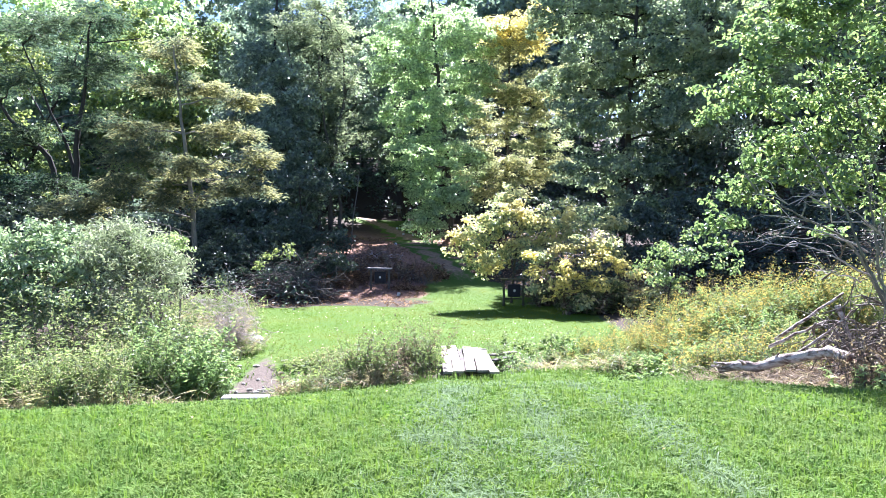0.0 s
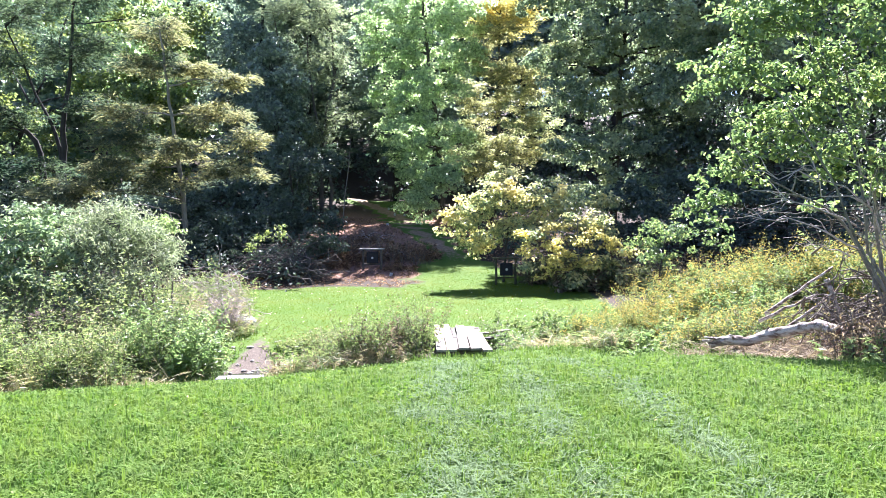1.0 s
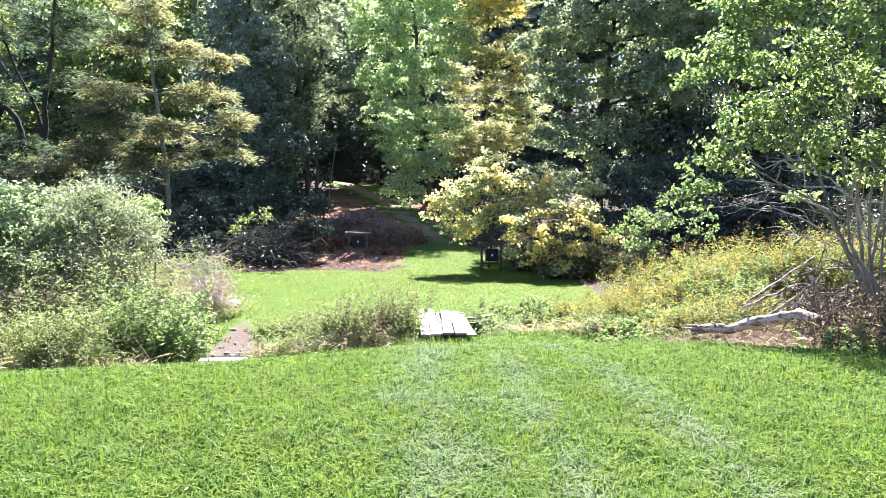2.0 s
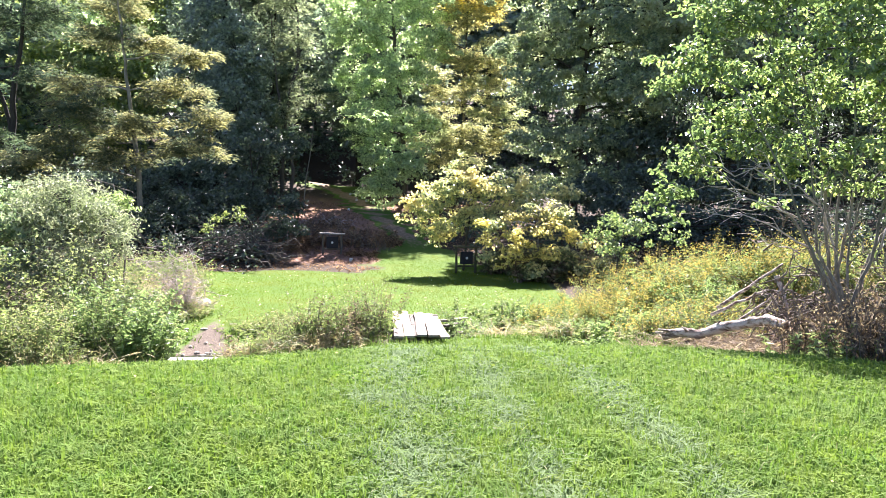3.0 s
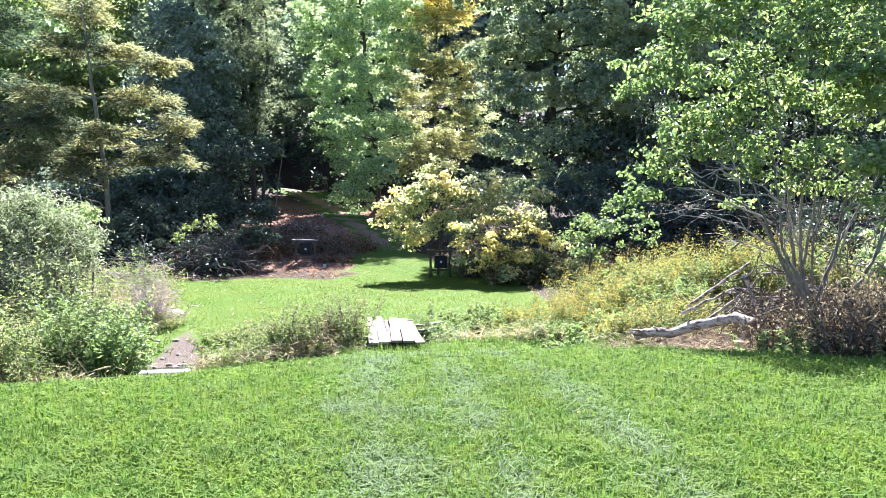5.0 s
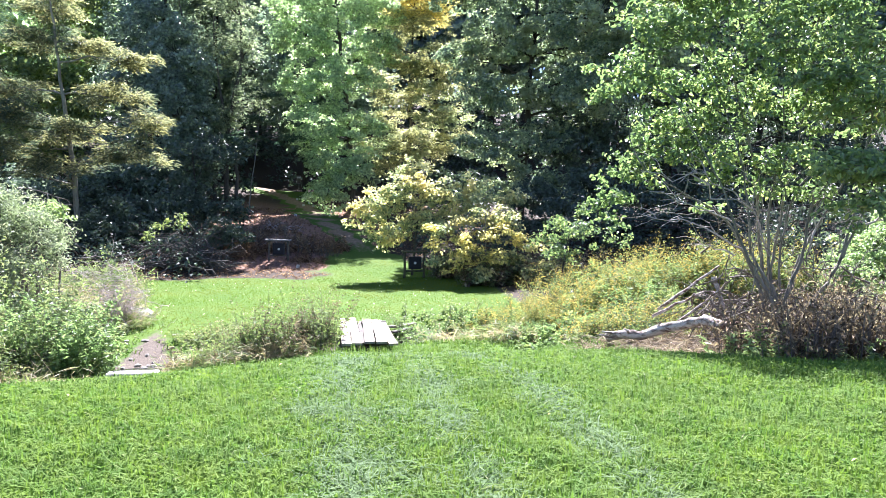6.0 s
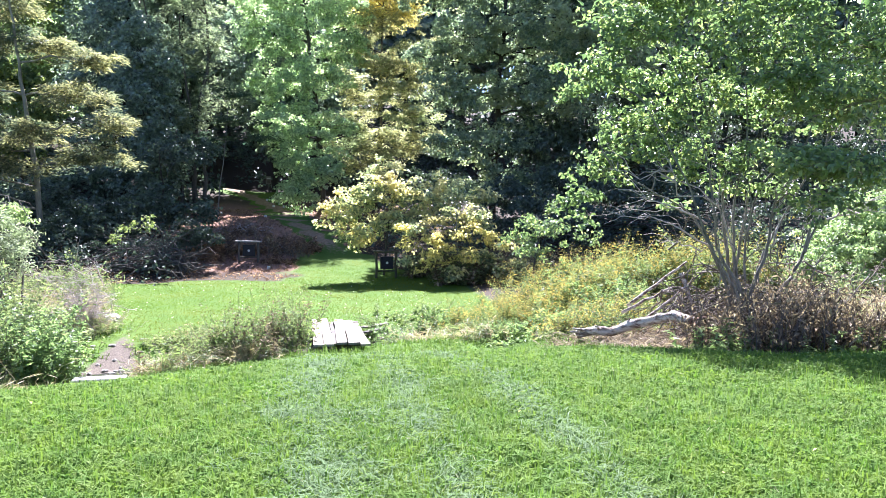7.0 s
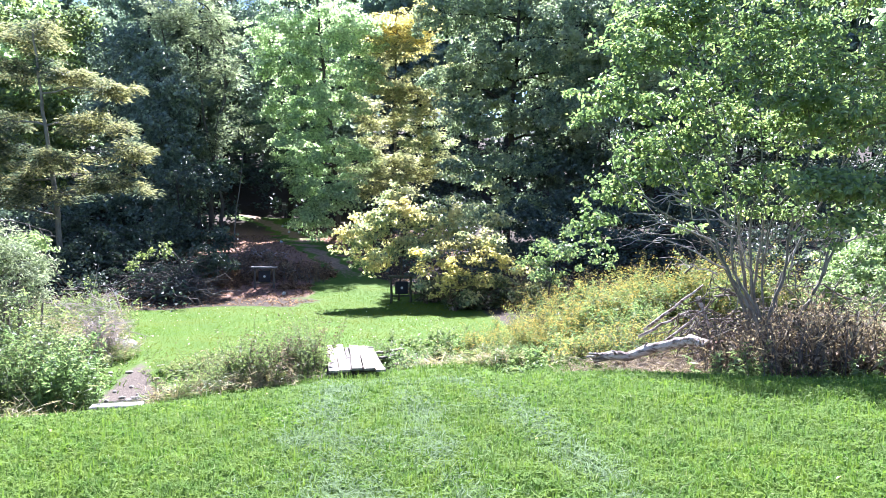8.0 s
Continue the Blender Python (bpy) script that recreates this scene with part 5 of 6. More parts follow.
make_weeds("weeds", "tall mixed green weeds on the creek bank", "weeds",
           [(-8.10, 14.0, 1.5, 0.9, 260, 0.85), (-6.89, 13.9, 1.3, 0.9, 260, 0.8), (-6.6, 13.5, 0.6, 0.6, 90, 0.7), (-9.9, 14.2, 1.8, 0.9, 200, 0.95), (-7.72, 16.01, 2.2, 0.9, 200, 1.15), (-9.50, 15.51, 2.0, 0.9, 160, 1.2), (-7.4, 17.0, 1.2, 0.6, 160, 0.75), (-8.9, 17.0, 1.2, 0.6, 140, 0.75), (-6.5, 17.8, 0.6, 0.6, 90, 0.6), (-8.4, 25.5, 1.6, 1.5, 220, 0.6), (-9.0, 22.5, 1.2, 1.5, 180, 0.8)],
           [m_twig, m_weed, m_weed_light, m_straw], 1.7, 30, (0.11, 0.034), 3, (0.035, 0.02), spread=0.13, lean=0.15, wide=0.16)
make_weeds("weeds", "bushy green weeds overhanging the creek", "weeds",
           [(-5.70, 14.81, 0.7, 0.7, 300, 0.95), (-5.62, 15.41, 0.5, 0.6, 180, 0.95), (-6.34, 15.81, 0.8, 0.6, 140, 1.05)],
           [m_weed, m_green, m_olive, m_flower], 1.6, 40, (0.10, 0.046), 0, spread=0.17, wide=0.2)
make_weeds("weeds", "pale yellow-green weeds with dry stalks", "weeds",
           [(-7.3, 13.3, 1.4, 0.5, 80, 0.6), (-8.6, 13.6, 1.2, 0.5, 70, 0.6), (-6.3, 12.9, 0.6, 0.4, 50, 0.5)],
           [m_straw, m_weed_light, m_yelgreen, m_straw], 1.2, 16, (0.09, 0.02), 3, (0.05, 0.02), spread=0.08, lean=0.15)
make_weeds("weeds", "low green weeds on the far bank of the creek", "weeds",
           [(-6.0, 17.4, 0.35, 0.5, 60, 0.8), (-5.6, 19.41, 0.6, 0.5, 80, 0.6), (-3.1, 18.01, 0.8, 0.8, 130, 0.45), (-2.5, 18.01, 1.4, 0.8, 160, 0.45)],
           [m_weed, m_weed_light, m_weed, m_straw], 0.55, 22, (0.10, 0.022), 1, lean=0.35)
make_weeds("weeds", "leafy weeds along the creek before the meadow", "weeds",
           [(-1.99, 15.91, 0.9, 0.45, 190, 1.05), (-0.72, 16.31, 0.5, 0.45, 190, 1.35), (-1.42, 16.01, 0.6, 0.5, 180, 1.15), (-2.89, 15.91, 0.9, 0.4, 110, 0.65)],
           [m_twig, m_weed, m_dead, m_dead], 1.0, 20, (0.095, 0.034), 3, (0.04, 0.022), spread=0.13)
make_weeds("weeds", "leafy weeds and seedlings beside the bridge", "weeds",
           [(1.83, 18.61, 0.5, 0.7, 50, 0.8), (1.52, 17.61, 0.35, 0.5, 26, 0.45), (3.15, 19.31, 0.7, 0.8, 44, 0.6), (3.95, 19.01, 0.9, 0.8, 70, 0.65), (2.43, 20.51, 0.9, 0.6, 30, 0.5)],
           [m_twig, m_weed, m_green, m_flower], 0.95, 20, (0.10, 0.04), 1, (0.035, 0.03), lean=0.25)
make_weeds("dry_grass", "dry straw-coloured grass and stalks on the bank", "dry grass",
           [(-2.27, 15.21, 1.0, 0.35, 360, 0.8), (-1.31, 15.51, 0.8, 0.3, 260, 0.75), (-3.12, 15.41, 0.5, 0.4, 140, 0.6), (-8.2, 13.2, 0.9, 0.4, 300, 1.2), (-9.2, 13.4, 0.8, 0.4, 240, 1.4), (-6.10, 18.81, 0.8, 0.8, 320, 1.1), (11.16, 12.79, 1.2, 0.7, 420, 1.6), (10.9, 11.0, 0.9, 0.6, 420, 0.9), (3.02, 17.21, 1.0, 0.4, 120, 0.7), (4.13, 16.61, 0.8, 0.4, 120, 0.8), (-5.60, 12.91, 1.2, 0.3, 160, 0.9), (-7.4, 22.5, 1.3, 1.6, 500, 1.3), (-6.6, 20.6, 0.6, 0.6, 160, 1.1)],
           [m_straw, m_straw, m_weed, m_straw], 0.6, 5, (0.26, 0.014), 0, lean=0.4, stem_r=0.004)
make_weeds("dead_needles", "flattened tan straw round the log", "straw",
           [(5.39, 12.70, 0.8, 0.4, 260), (6.32, 12.25, 1.0, 0.4, 420), (6.16, 13.39, 1.3, 0.5, 260), (6.79, 11.66, 0.5, 0.3, 120, 1.6), (7.17, 13.43, 0.9, 0.5, 220, 1.5), (6.47, 14.35, 1.0, 0.5, 220, 1.5)],
           [m_needle, m_needle, m_dead, m_needle], 0.18, 4, (0.28, 0.012), 0, lean=1.6, stem_r=0.004, start=0.3)
make_weeds("goldenrod", "band of goldenrod turning yellow behind the log", "goldenrod",
           [(5.17, 18.41, 1.1, 0.9, 170, 0.85), (6.32, 18.02, 1.5, 0.9, 340, 0.9), (7.83, 17.78, 1.3, 0.9, 360, 0.92), (7.05, 20.13, 2.2, 0.9, 240, 0.9), (9.41, 19.76, 1.6, 0.9, 180, 0.85), (9.09, 17.38, 1.0, 0.9, 300, 1.0), (10.29, 17.18, 1.1, 0.9, 340, 1.12), (4.19, 18.97, 0.7, 0.6, 50, 0.7), (11.90, 17.13, 0.9, 0.8, 160, 1.1)],
           [m_weed, m_goldenrod, m_weed, m_gold_top], 1.3, 26, (0.115, 0.036), 10, (0.042, 0.026), spread=0.15, lean=0.24)
make_weeds("goldenrod", "low goldenrod and yellowing herbs between the log and the band", "goldenrod",
           [(6.3, 13.6, 0.8, 0.35, 90, 0.45), (5.6, 14.3, 0.8, 0.5, 90, 0.5), (7.1, 14.4, 0.8, 0.5, 110, 0.6)],
           [m_twig, m_goldenrod, m_weed_light, m_gold_top], 1.2, 20, (0.10, 0.034), 6, (0.045, 0.028), spread=0.14, lean=0.3)
make_weeds("weeds", "rounded pale green weed clumps before the goldenrod", "weeds",
           [(5.53, 15.92, 0.6, 0.5, 110, 0.75), (4.41, 16.71, 0.6, 0.5, 70, 0.5), (6.16, 15.21, 0.6, 0.4, 60, 0.6), (4.69, 15.45, 0.9, 0.5, 50, 0.3), (6.9, 15.4, 0.7, 0.5, 90, 0.75), (7.6, 16.2, 0.7, 0.5, 70, 0.9)],
           [m_weed, m_green, m_weed, m_flower], 1.0, 30, (0.09, 0.045), 0, lean=0.3)
make_weeds("dead_weeds", "standing dead brown weeds under the many-stemmed tree", "dead weeds",
           [(7.25, 10.68, 0.7, 0.7, 150, 0.85), (8.04, 10.75, 1.0, 0.8, 230, 0.95), (9.07, 10.69, 1.1, 0.8, 220, 0.85), (10.1, 10.50, 1.0, 0.9, 110, 0.75), (8.83, 12.15, 1.1, 0.6, 200, 1.0), (6.95, 11.03, 0.3, 0.3, 40, 0.6)],
           [m_twig, m_dead, m_dead, m_straw], 1.1, 8, (0.15, 0.036), 1, (0.05, 0.03), lean=0.22, stem_r=0.008, hang=1.5)
make_weeds("weeds", "green leafy stalks among the dead weeds", "weeds",
           [(6.61, 10.48, 0.35, 0.3, 34, 0.8), (7.71, 10.20, 0.9, 0.3, 26, 0.75), (9.0, 10.0, 0.8, 0.3, 10, 0.6)], [m_weed, m_weed, m_bright, m_flower], 0.85, 16, (0.11, 0.028), 0)
make_weeds("dead_bracken", "brown dead bracken on the bank behind the target", "dead bracken",
           [(-1.87, 36.02, 1.9, 1.4, 110, 0.7), (-4.45, 38.02, 2.0, 1.2, 70, 0.6), (-5.38, 36.02, 1.0, 1.0, 60, 0.8), (-1.20, 33.52, 1.2, 0.5, 50, 0.4), (-0.70, 36.02, 0.8, 1.2, 100, 0.9), (-3.6, 35.2, 1.6, 0.5, 120, 0.9), (-4.9, 34.2, 0.8, 0.6, 90, 0.9)],
           [m_twig, m_bracken, m_bracken, m_bracken], 0.7, 14, (0.18, 0.05), 0, lean=0.5)
make_weeds("dead_weeds", "thin bare stalks standing on the brown bank", "dead weeds",
           [(-3.4, 35.6, 2.2, 1.2, 150), (-4.6, 39.0, 2.0, 1.6, 90, 0.8), (-1.5, 34.8, 1.2, 0.8, 70, 0.8)],
           [m_twig, m_bracken, m_dead, m_dead], 1.0, 5, (0.13, 0.03), 0, lean=0.35, stem_r=0.012, hang=1.0)
make_weeds("undergrowth", "shaded undergrowth below the yellowing bushes", "undergrowth",
           [(5.90, 29.52, 1.8, 0.8, 360, 1.0), (5.06, 31.02, 0.8, 0.6, 120, 0.9), (7.19, 28.02, 2.0, 0.8, 360, 1.1), (9.85, 26.01, 2.5, 0.8, 300, 1.2), (6.10, 27.22, 1.2, 0.6, 200, 1.0)],
           [m_twig_dark, m_olive, m_dead, m_deep], 0.9, 22, (0.14, 0.06), 0, lean=0.35, spread=0.2)

# ---- deadwood ----
make_brush("brush_pile", "tangle of grey dead branches beside the log", [(7.48, 12.87, 0.7, 0.6, 2.0), (8.21, 12.86, 0.8, 0.7, 1.9), (10.12, 12.55, 1.4, 0.8, 1.6)], m_twig, 52, 1.4, 0.015, up=0.6)
make_brush("brush_pile", "grey heap of cut branches at the wood's edge", [(-7.04, 30.52, 2.2, 0.8, 1.6), (-6.25, 31.52, 1.2, 0.7, 1.5)], m_oldwood, 50, 2.1, 0.028, up=0.2)
make_brush("brush_pile", "scattered broken sticks on the brown bank", [(-2.3, 35.6, 1.5, 0.5, 0.5), (-3.9, 38.6, 1.6, 0.5, 0.5)], m_cane, 12, 1.1, 0.022, up=0.4)
make_brush("brush_pile", "pale dead bramble canes by the creek", [(-6.16, 19.01, 0.9, 0.5, 2.4), (-5.83, 19.31, 0.5, 0.4, 1.6)], m_cane, 130, 0.9, 0.008, up=0.7)
g = Geo()
for _ in range(11):
    a, b = np.array((-9.1, 19.77, 0.45)), np.array((-7.3, 19.77, 0.15))
    p0, p1 = a + rng.normal(size=3) * np.array([0.35, 0.4, 0.2]), b + rng.normal(size=3) * np.array([0.35, 0.4, 0.35])
    w = bent(p0, p1, rng.uniform(0.2, 0.5), 0.02, 9)
    add_tube(g, w, 0.02, 0.007, 5)
    for k in (3, 4, 5, 6):
        e = w[k] + np.array([rng.uniform(0.2, 0.5), rng.normal() * 0.2, rng.uniform(-0.5, 0.1)])
        add_tube(g, bent(w[k], e, 0.1, 0.05, 4), 0.012, 0.004, 4, cap=False)
for _ in range(10):
    x, y = np.array((-8.40, 19.77, 0.47))[:2] + rng.normal(size=2) * 0.4
    add_tube(g, bent((x, y, hz(x, y) - 0.1), (x + 0.2, y, 0.6), 0, 0.04, 6), 0.035, 0.02, 5)
tagged(g.build("brush_pile", [m_twig], None, True), "arching dead grey branches over the shrubs", "dead branches", kind="stuff")

# ---- built things ----


def box(g, c, size, m=None, slot=0, bevel=0.0):
    """A box with slightly broken edges."""
    bm = bmesh.new()
    bmesh.ops.create_cube(bm, size=1.0, matrix=Matrix.Diagonal((*size, 1)))
    if bevel:
        bmesh.ops.bevel(bm, geom=list(bm.edges), offset=bevel, segments=1, affect='EDGES')
    mat = (m if m is not None else Matrix.Identity(4))
    bm.transform(Matrix.Translation(c) @ mat)
    bm.verts.index_update()
    v = [tuple(q.co) for q in bm.verts]
    n = len(v)
    by = {}
    for fc in bm.faces:
        by.setdefault(len(fc.verts), []).append([q.index for q in fc.verts])
    bm.free()
    first = True
    for k, fs in by.items():
        g.add(v if first else np.zeros((0, 3)), np.array(fs) - (0 if first else n), slot)
        first = False


def box_part(name, c, size, mat, parent, rot=(0, 0, 0), bevel=0.008, label=""):
    g = Geo()
    box(g, (0, 0, 0), size, None, 0, bevel)
    ob = g.build(name, [mat], parent, False, label)
    ob.matrix_basis = pose(*c, *rot)
    return ob


# the plank bridge
def deck_board(near, far, wide, thick, mat, name="plank"):
    """A board from its near end's middle to its far end's, split a little at random."""
    a, b = Vector(near), Vector(far)
    way = b - a
    g = Geo()
    k, ln = 6, way.length
    ts = np.linspace(0, 1, k)
    w = wide / 2 * (1 + 0.03 * rng.normal(size=k))
    sag = -0.012 * np.sin(np.pi * ts) + 0.004 * rng.normal(size=k)
    sec = np.array([[-1, 0], [-0.96, 1], [0.96, 1], [1, 0]])
    v = np.stack([np.stack([sec[:, 0] * w[q] + 0.006 * rng.normal(), np.full(4, ts[q] * ln), sec[:, 1] * thick - thick + sag[q]], -1) for q in range(k)]).reshape(-1, 3)
    f = [[q * 4 + c, q * 4 + (c + 1) % 4, q * 4 + 4 + (c + 1) % 4, q * 4 + 4 + c] for q in range(k - 1) for c in range(4)]
    g.add(v, f)
    n = len(v)
    g.add(np.zeros((0, 3)), [[3 - n, 2 - n, 1 - n, -n], [-4, -3, -2, -1]])
    ob = g.build(name, [mat], bridge)
    yaw = math.atan2(-way.x, way.y)
    tilt = math.atan2(way.z, math.hypot(way.x, way.y))
    ob.matrix_basis = pose(a.x - BX, a.y - BY, a.z - BZ, math.degrees(tilt), rng.uniform(-1.5, 1.5), math.degrees(yaw))
    return ob


BX, BY, BZ = 0.57, 17.5, -2.05
bridge = empty("footbridge", BX, BY, BZ, "plank bridge of pale weathered boards over the creek", "bridge")
for near, far, wide in (((0.115, 15.20, -1.60), (0.05, 19.80, -1.82), 0.225), ((0.345, 15.22, -1.60), (0.27, 19.78, -1.82), 0.225), ((0.63, 15.35, -1.59), (0.68, 19.70, -1.84), 0.25),
                        ((0.885, 15.30, -1.59), (0.92, 19.60, -1.84), 0.245), ((1.13, 15.25, -1.62), (1.10, 19.30, -1.87), 0.22)):
    deck_board(near, far, wide, 0.05, m_plank)
deck_board((0.485, 15.5, -1.65), (0.47, 19.6, -1.88), 0.10, 0.04, m_oldwood, "lower_board")
for y, z in ((16.0, -1.75), (17.6, -1.83), (19.5, -1.93)):
    box_part("bearer", (0.05, y - BY, z - BZ), (1.2, 0.16, 0.12), m_oldwood, bridge)
deck_board((1.33, 18.3, -1.93), (1.95, 19.0, -1.95), 0.16, 0.05, m_oldwood, "loose_board")
deck_board((1.25, 18.9, -1.90), (2.05, 19.5, -1.93), 0.14, 0.05, m_plank, "loose_board")

# the weir slab in the creek
weir = box_part("concrete_slab", (SLAB[0], SLAB[1], -2.05), (0.98, 0.3, 0.18), m_concrete, None, (0, 0, 3), 0.02)
tagged(weir, "pale concrete slab set across the creek bed", "slab")


def target(x, y, wide, tall, roof, label, roof_mat, post_mat, turn=0):
    z = hz(x, y)
    th = empty("archery_target", x, y, z, label, "archery target", "targets of the range")
    th.matrix_basis = pose(x, y, z, 0, 0, turn)
    for s in (-1, 1):
        g = Geo()
        add_tube(g, bent((s * wide / 2, 0, -0.15), (s * wide / 2 + 0.01, 0, tall), 0, 0.01, 5), 0.055, 0.05, 8)
        g.build("post", [post_mat], th, True)
    box_part("roof_board", (0, 0, tall + 0.03), (roof, 0.34, 0.05), roof_mat, th, (4, 1.5, 0))
    box_part("cross_bar", (0, 0.06, tall * 0.28), (wide, 0.07, 0.07), post_mat, th)
    face = box_part("target_face", (0.02, -0.02, tall * 0.6), (wide * 0.62, 0.16, wide * 0.62), m_black, th, (0, 0, 0), 0.015)
    g = Geo()
    a = np.linspace(0, 2 * np.pi, 14, endpoint=False)
    g.add(np.stack([0.055 * np.cos(a), 0 * a - 0.088, 0.055 * np.sin(a)], -1), [np.arange(14)])
    g.build("bullseye", [m_white], face, label="white centre spot")
    return th


target(-3.05, 33.52, 0.86, 0.98, 1.2, "black archery target under a rough wooden frame on the bank", m_greyboard, m_oldwood)
target(3.01, 29.62, 0.86, 1.12, 1.1, "black archery target in a mossy wooden frame beside the bush", m_post, m_post, 6)

# the small notice on the hill and the white markers by the trail
sx, sy = -3.66, 57.5
th = empty("trail_sign", sx, sy, hz(sx, sy), "small pale notice board on a post beside the trail", "sign")
g = Geo()
add_tube(g, [(0, 0, -0.2), (0, 0, 0.5), (0, 0, 1.0)], 0.05, 0.045, 6)
g.build("post", [m_oldwood], th)
box_part("board", (0, -0.06, 0.98), (0.34, 0.04, 0.62), m_greyboard, th)
box_part("band", (0, -0.085, 1.13), (0.30, 0.012, 0.06), m_white, th, bevel=0.002)
box_part("band", (0, -0.085, 0.86), (0.28, 0.012, 0.30), m_oldwood, th, bevel=0.002)
for x, y in ((-3.46, 52.40), (-2.84, 49.60), (-2.48, 50.60), (-2.13, 49.20), (-2.97, 43.60), (-2.07, 32.20)):
    g = Geo()
    box(g, (0, 0, 0.06), (0.15, 0.08, 0.17), None, 0, 0.02)
    ob = g.build("trail_marker", [m_white])
    ob.matrix_basis = pose(x, y, hz(x, y), 6, 8, rng.uniform(-30, 30))
    tagged(ob, "small white marker stake beside the trail", "marker", "white trail markers")


def rock(name, x, y, size, mat, label, group="", sink=0.25):
    bm = bmesh.new()
    bmesh.ops.create_icosphere(bm, subdivisions=2, radius=0.5)
    sc = [rng.uniform(0.75, 1.25), rng.uniform(0.7, 1.1), rng.uniform(0.45, 0.7)]
    for v in bm.verts:
        k = 1 + 0.35 * noise.noise(v.co * 2.3 + Vector((x * 3, y * 3, 0)))
        v.co = Vector((v.co.x * sc[0], v.co.y * sc[1], v.co.z * sc[2])) * k * size
    me = bpy.data.meshes.new(name)
    bm.to_mesh(me)
    bm.free()
    me.materials.append(mat)
    ob = new(name, me)
    ob.matrix_basis = pose(x, y, hz(x, y) + size * (0.3 - sink), 0, 0, rng.uniform(0, 360))
    return tagged(ob, label, "stone", group)


rock("boulder", -5.56, 20.61, 0.42, m_white_stone, "rounded white boulder at the meadow's edge", sink=0.1)
rock("boulder", -5.91, 20.91, 0.36, m_white_stone, "white boulder at the meadow's edge", sink=0.1)
for _ in range(46):
    x = SLAB[0] + rng.normal() * 0.5 + 0.1
    y = rng.uniform(14.8, 18.2)
    rock("creek_stone", x - (y - 15) * 0.14, y, rng.uniform(0.05, 0.15), m_stone, "small grey stone in the creek bed", "creek stones")
for _ in range(24):
    x = rng.uniform(1.8, 5.0)
    rock("creek_stone", x, float(creek_y(x)) + rng.normal() * 0.6, rng.uniform(0.1, 0.32), m_stone, "pale grey stone in the creek bed", "creek stones")

# the barkless log and the boughs that lean over it
g = Geo()
w = curve_through([(5.12, 12.85, -1.08), (5.46, 12.69, -0.95), (5.71, 12.60, -0.98), (6.12, 12.49, -0.82), (6.51, 12.23, -0.68), (6.76, 11.99, -0.59), (6.88, 11.77, -0.68)], 5)
lx, ly, lz = w[0]
th = empty("fallen_log", lx, ly, hz(lx, ly), "pale barkless fallen log lying in dead needles", "log")
w = w - np.array([lx, ly, hz(lx, ly)])
v0 = len(w)
prof = np.interp(np.linspace(0, 1, v0), [0, 0.08, 0.45, 0.85, 1], [0.07, 0.085, 0.095, 0.095, 0.125])
prof = prof * (1 + 0.05 * np.sin(np.arange(v0) * 1.9) + 0.04 * rng.normal(size=v0))
add_tube(g, w, prof, 0, 14)
body = g.v[0]
for q in range(len(body)):
    k = q // 14
    a = body[q] - w[k]
    body[q] = w[k] + a * (1 + 0.28 * noise.noise(Vector((a[0] * 9, a[2] * 9, k * 0.35))) + 0.16 * noise.noise(Vector((k * 1.3, q % 14 * 0.7, 3))))
g.build("trunk", [m_log], th, True)
g = Geo()
add_tube(g, bent(w[5], w[5] + np.array([-0.5, 0.1, -0.04]), 0.02, 0.04, 6), 0.045, 0.02, 6)
g.build("limb_stub", [m_log], th, True)
for k, d in ((8, (-0.25, -0.12, 0.14)), (13, (0.1, -0.1, 0.2)), (3, (-0.35, -0.1, 0.1))):
    g = Geo()
    add_tube(g, bent(w[k], w[k] + np.array(d), 0.02, 0.04, 5), 0.035, 0.016, 7)
    g.build("limb_stub", [m_log], th, True)
for a, b, r in (((6.17, 13.10, -0.70), (7.03, 12.78, -0.17), 0.045), ((6.37, 13.27, -0.59), (7.47, 12.93, 0.35), 0.05), ((7.31, 12.85, 0.13), (7.47, 12.69, -0.47), 0.07), ((6.52, 12.93, -0.85), (7.42, 12.72, -0.08), 0.035)):
    g = Geo()
    o = Vector(a)
    add_tube(g, bent((0, 0, 0), tuple(Vector(b) - o), 0.0, 0.012, 7), r * 0.8, r * 0.4, 7)
    ob = g.build("dead_bough", [m_log], None, True)
    ob.matrix_basis = Matrix.Translation(o)
    tagged(ob, "grey barkless bough leaning on the brush pile", "branch", "boughs of the brush pile")

# ---- the vine-covered mound ----
make_tree("vine_mound", "mound of bushes smothered in bright green vines", (16.49, 18.62),
          [lobe((16.22, 18.61, 0.22), 1.4, 1.3, 1.0), lobe((17.32, 18.45, 0.64), 1.9, 1.6, 1.3), lobe((14.5, 18.6, -0.45), 0.8, 0.8, 0.6), lobe((15.37, 17.71, -0.53), 1.6, 1.2, 0.9), lobe((18.67, 18.24, 0.81), 2.4, 1.6, 1.7)],
          m_vine, m_bark_dark, 0.05, per=48, count=38, radius=0.26, flat=0.45, leaf=(0.085, 0.066), category="vines", thick=0.25)

# ---- grass ----


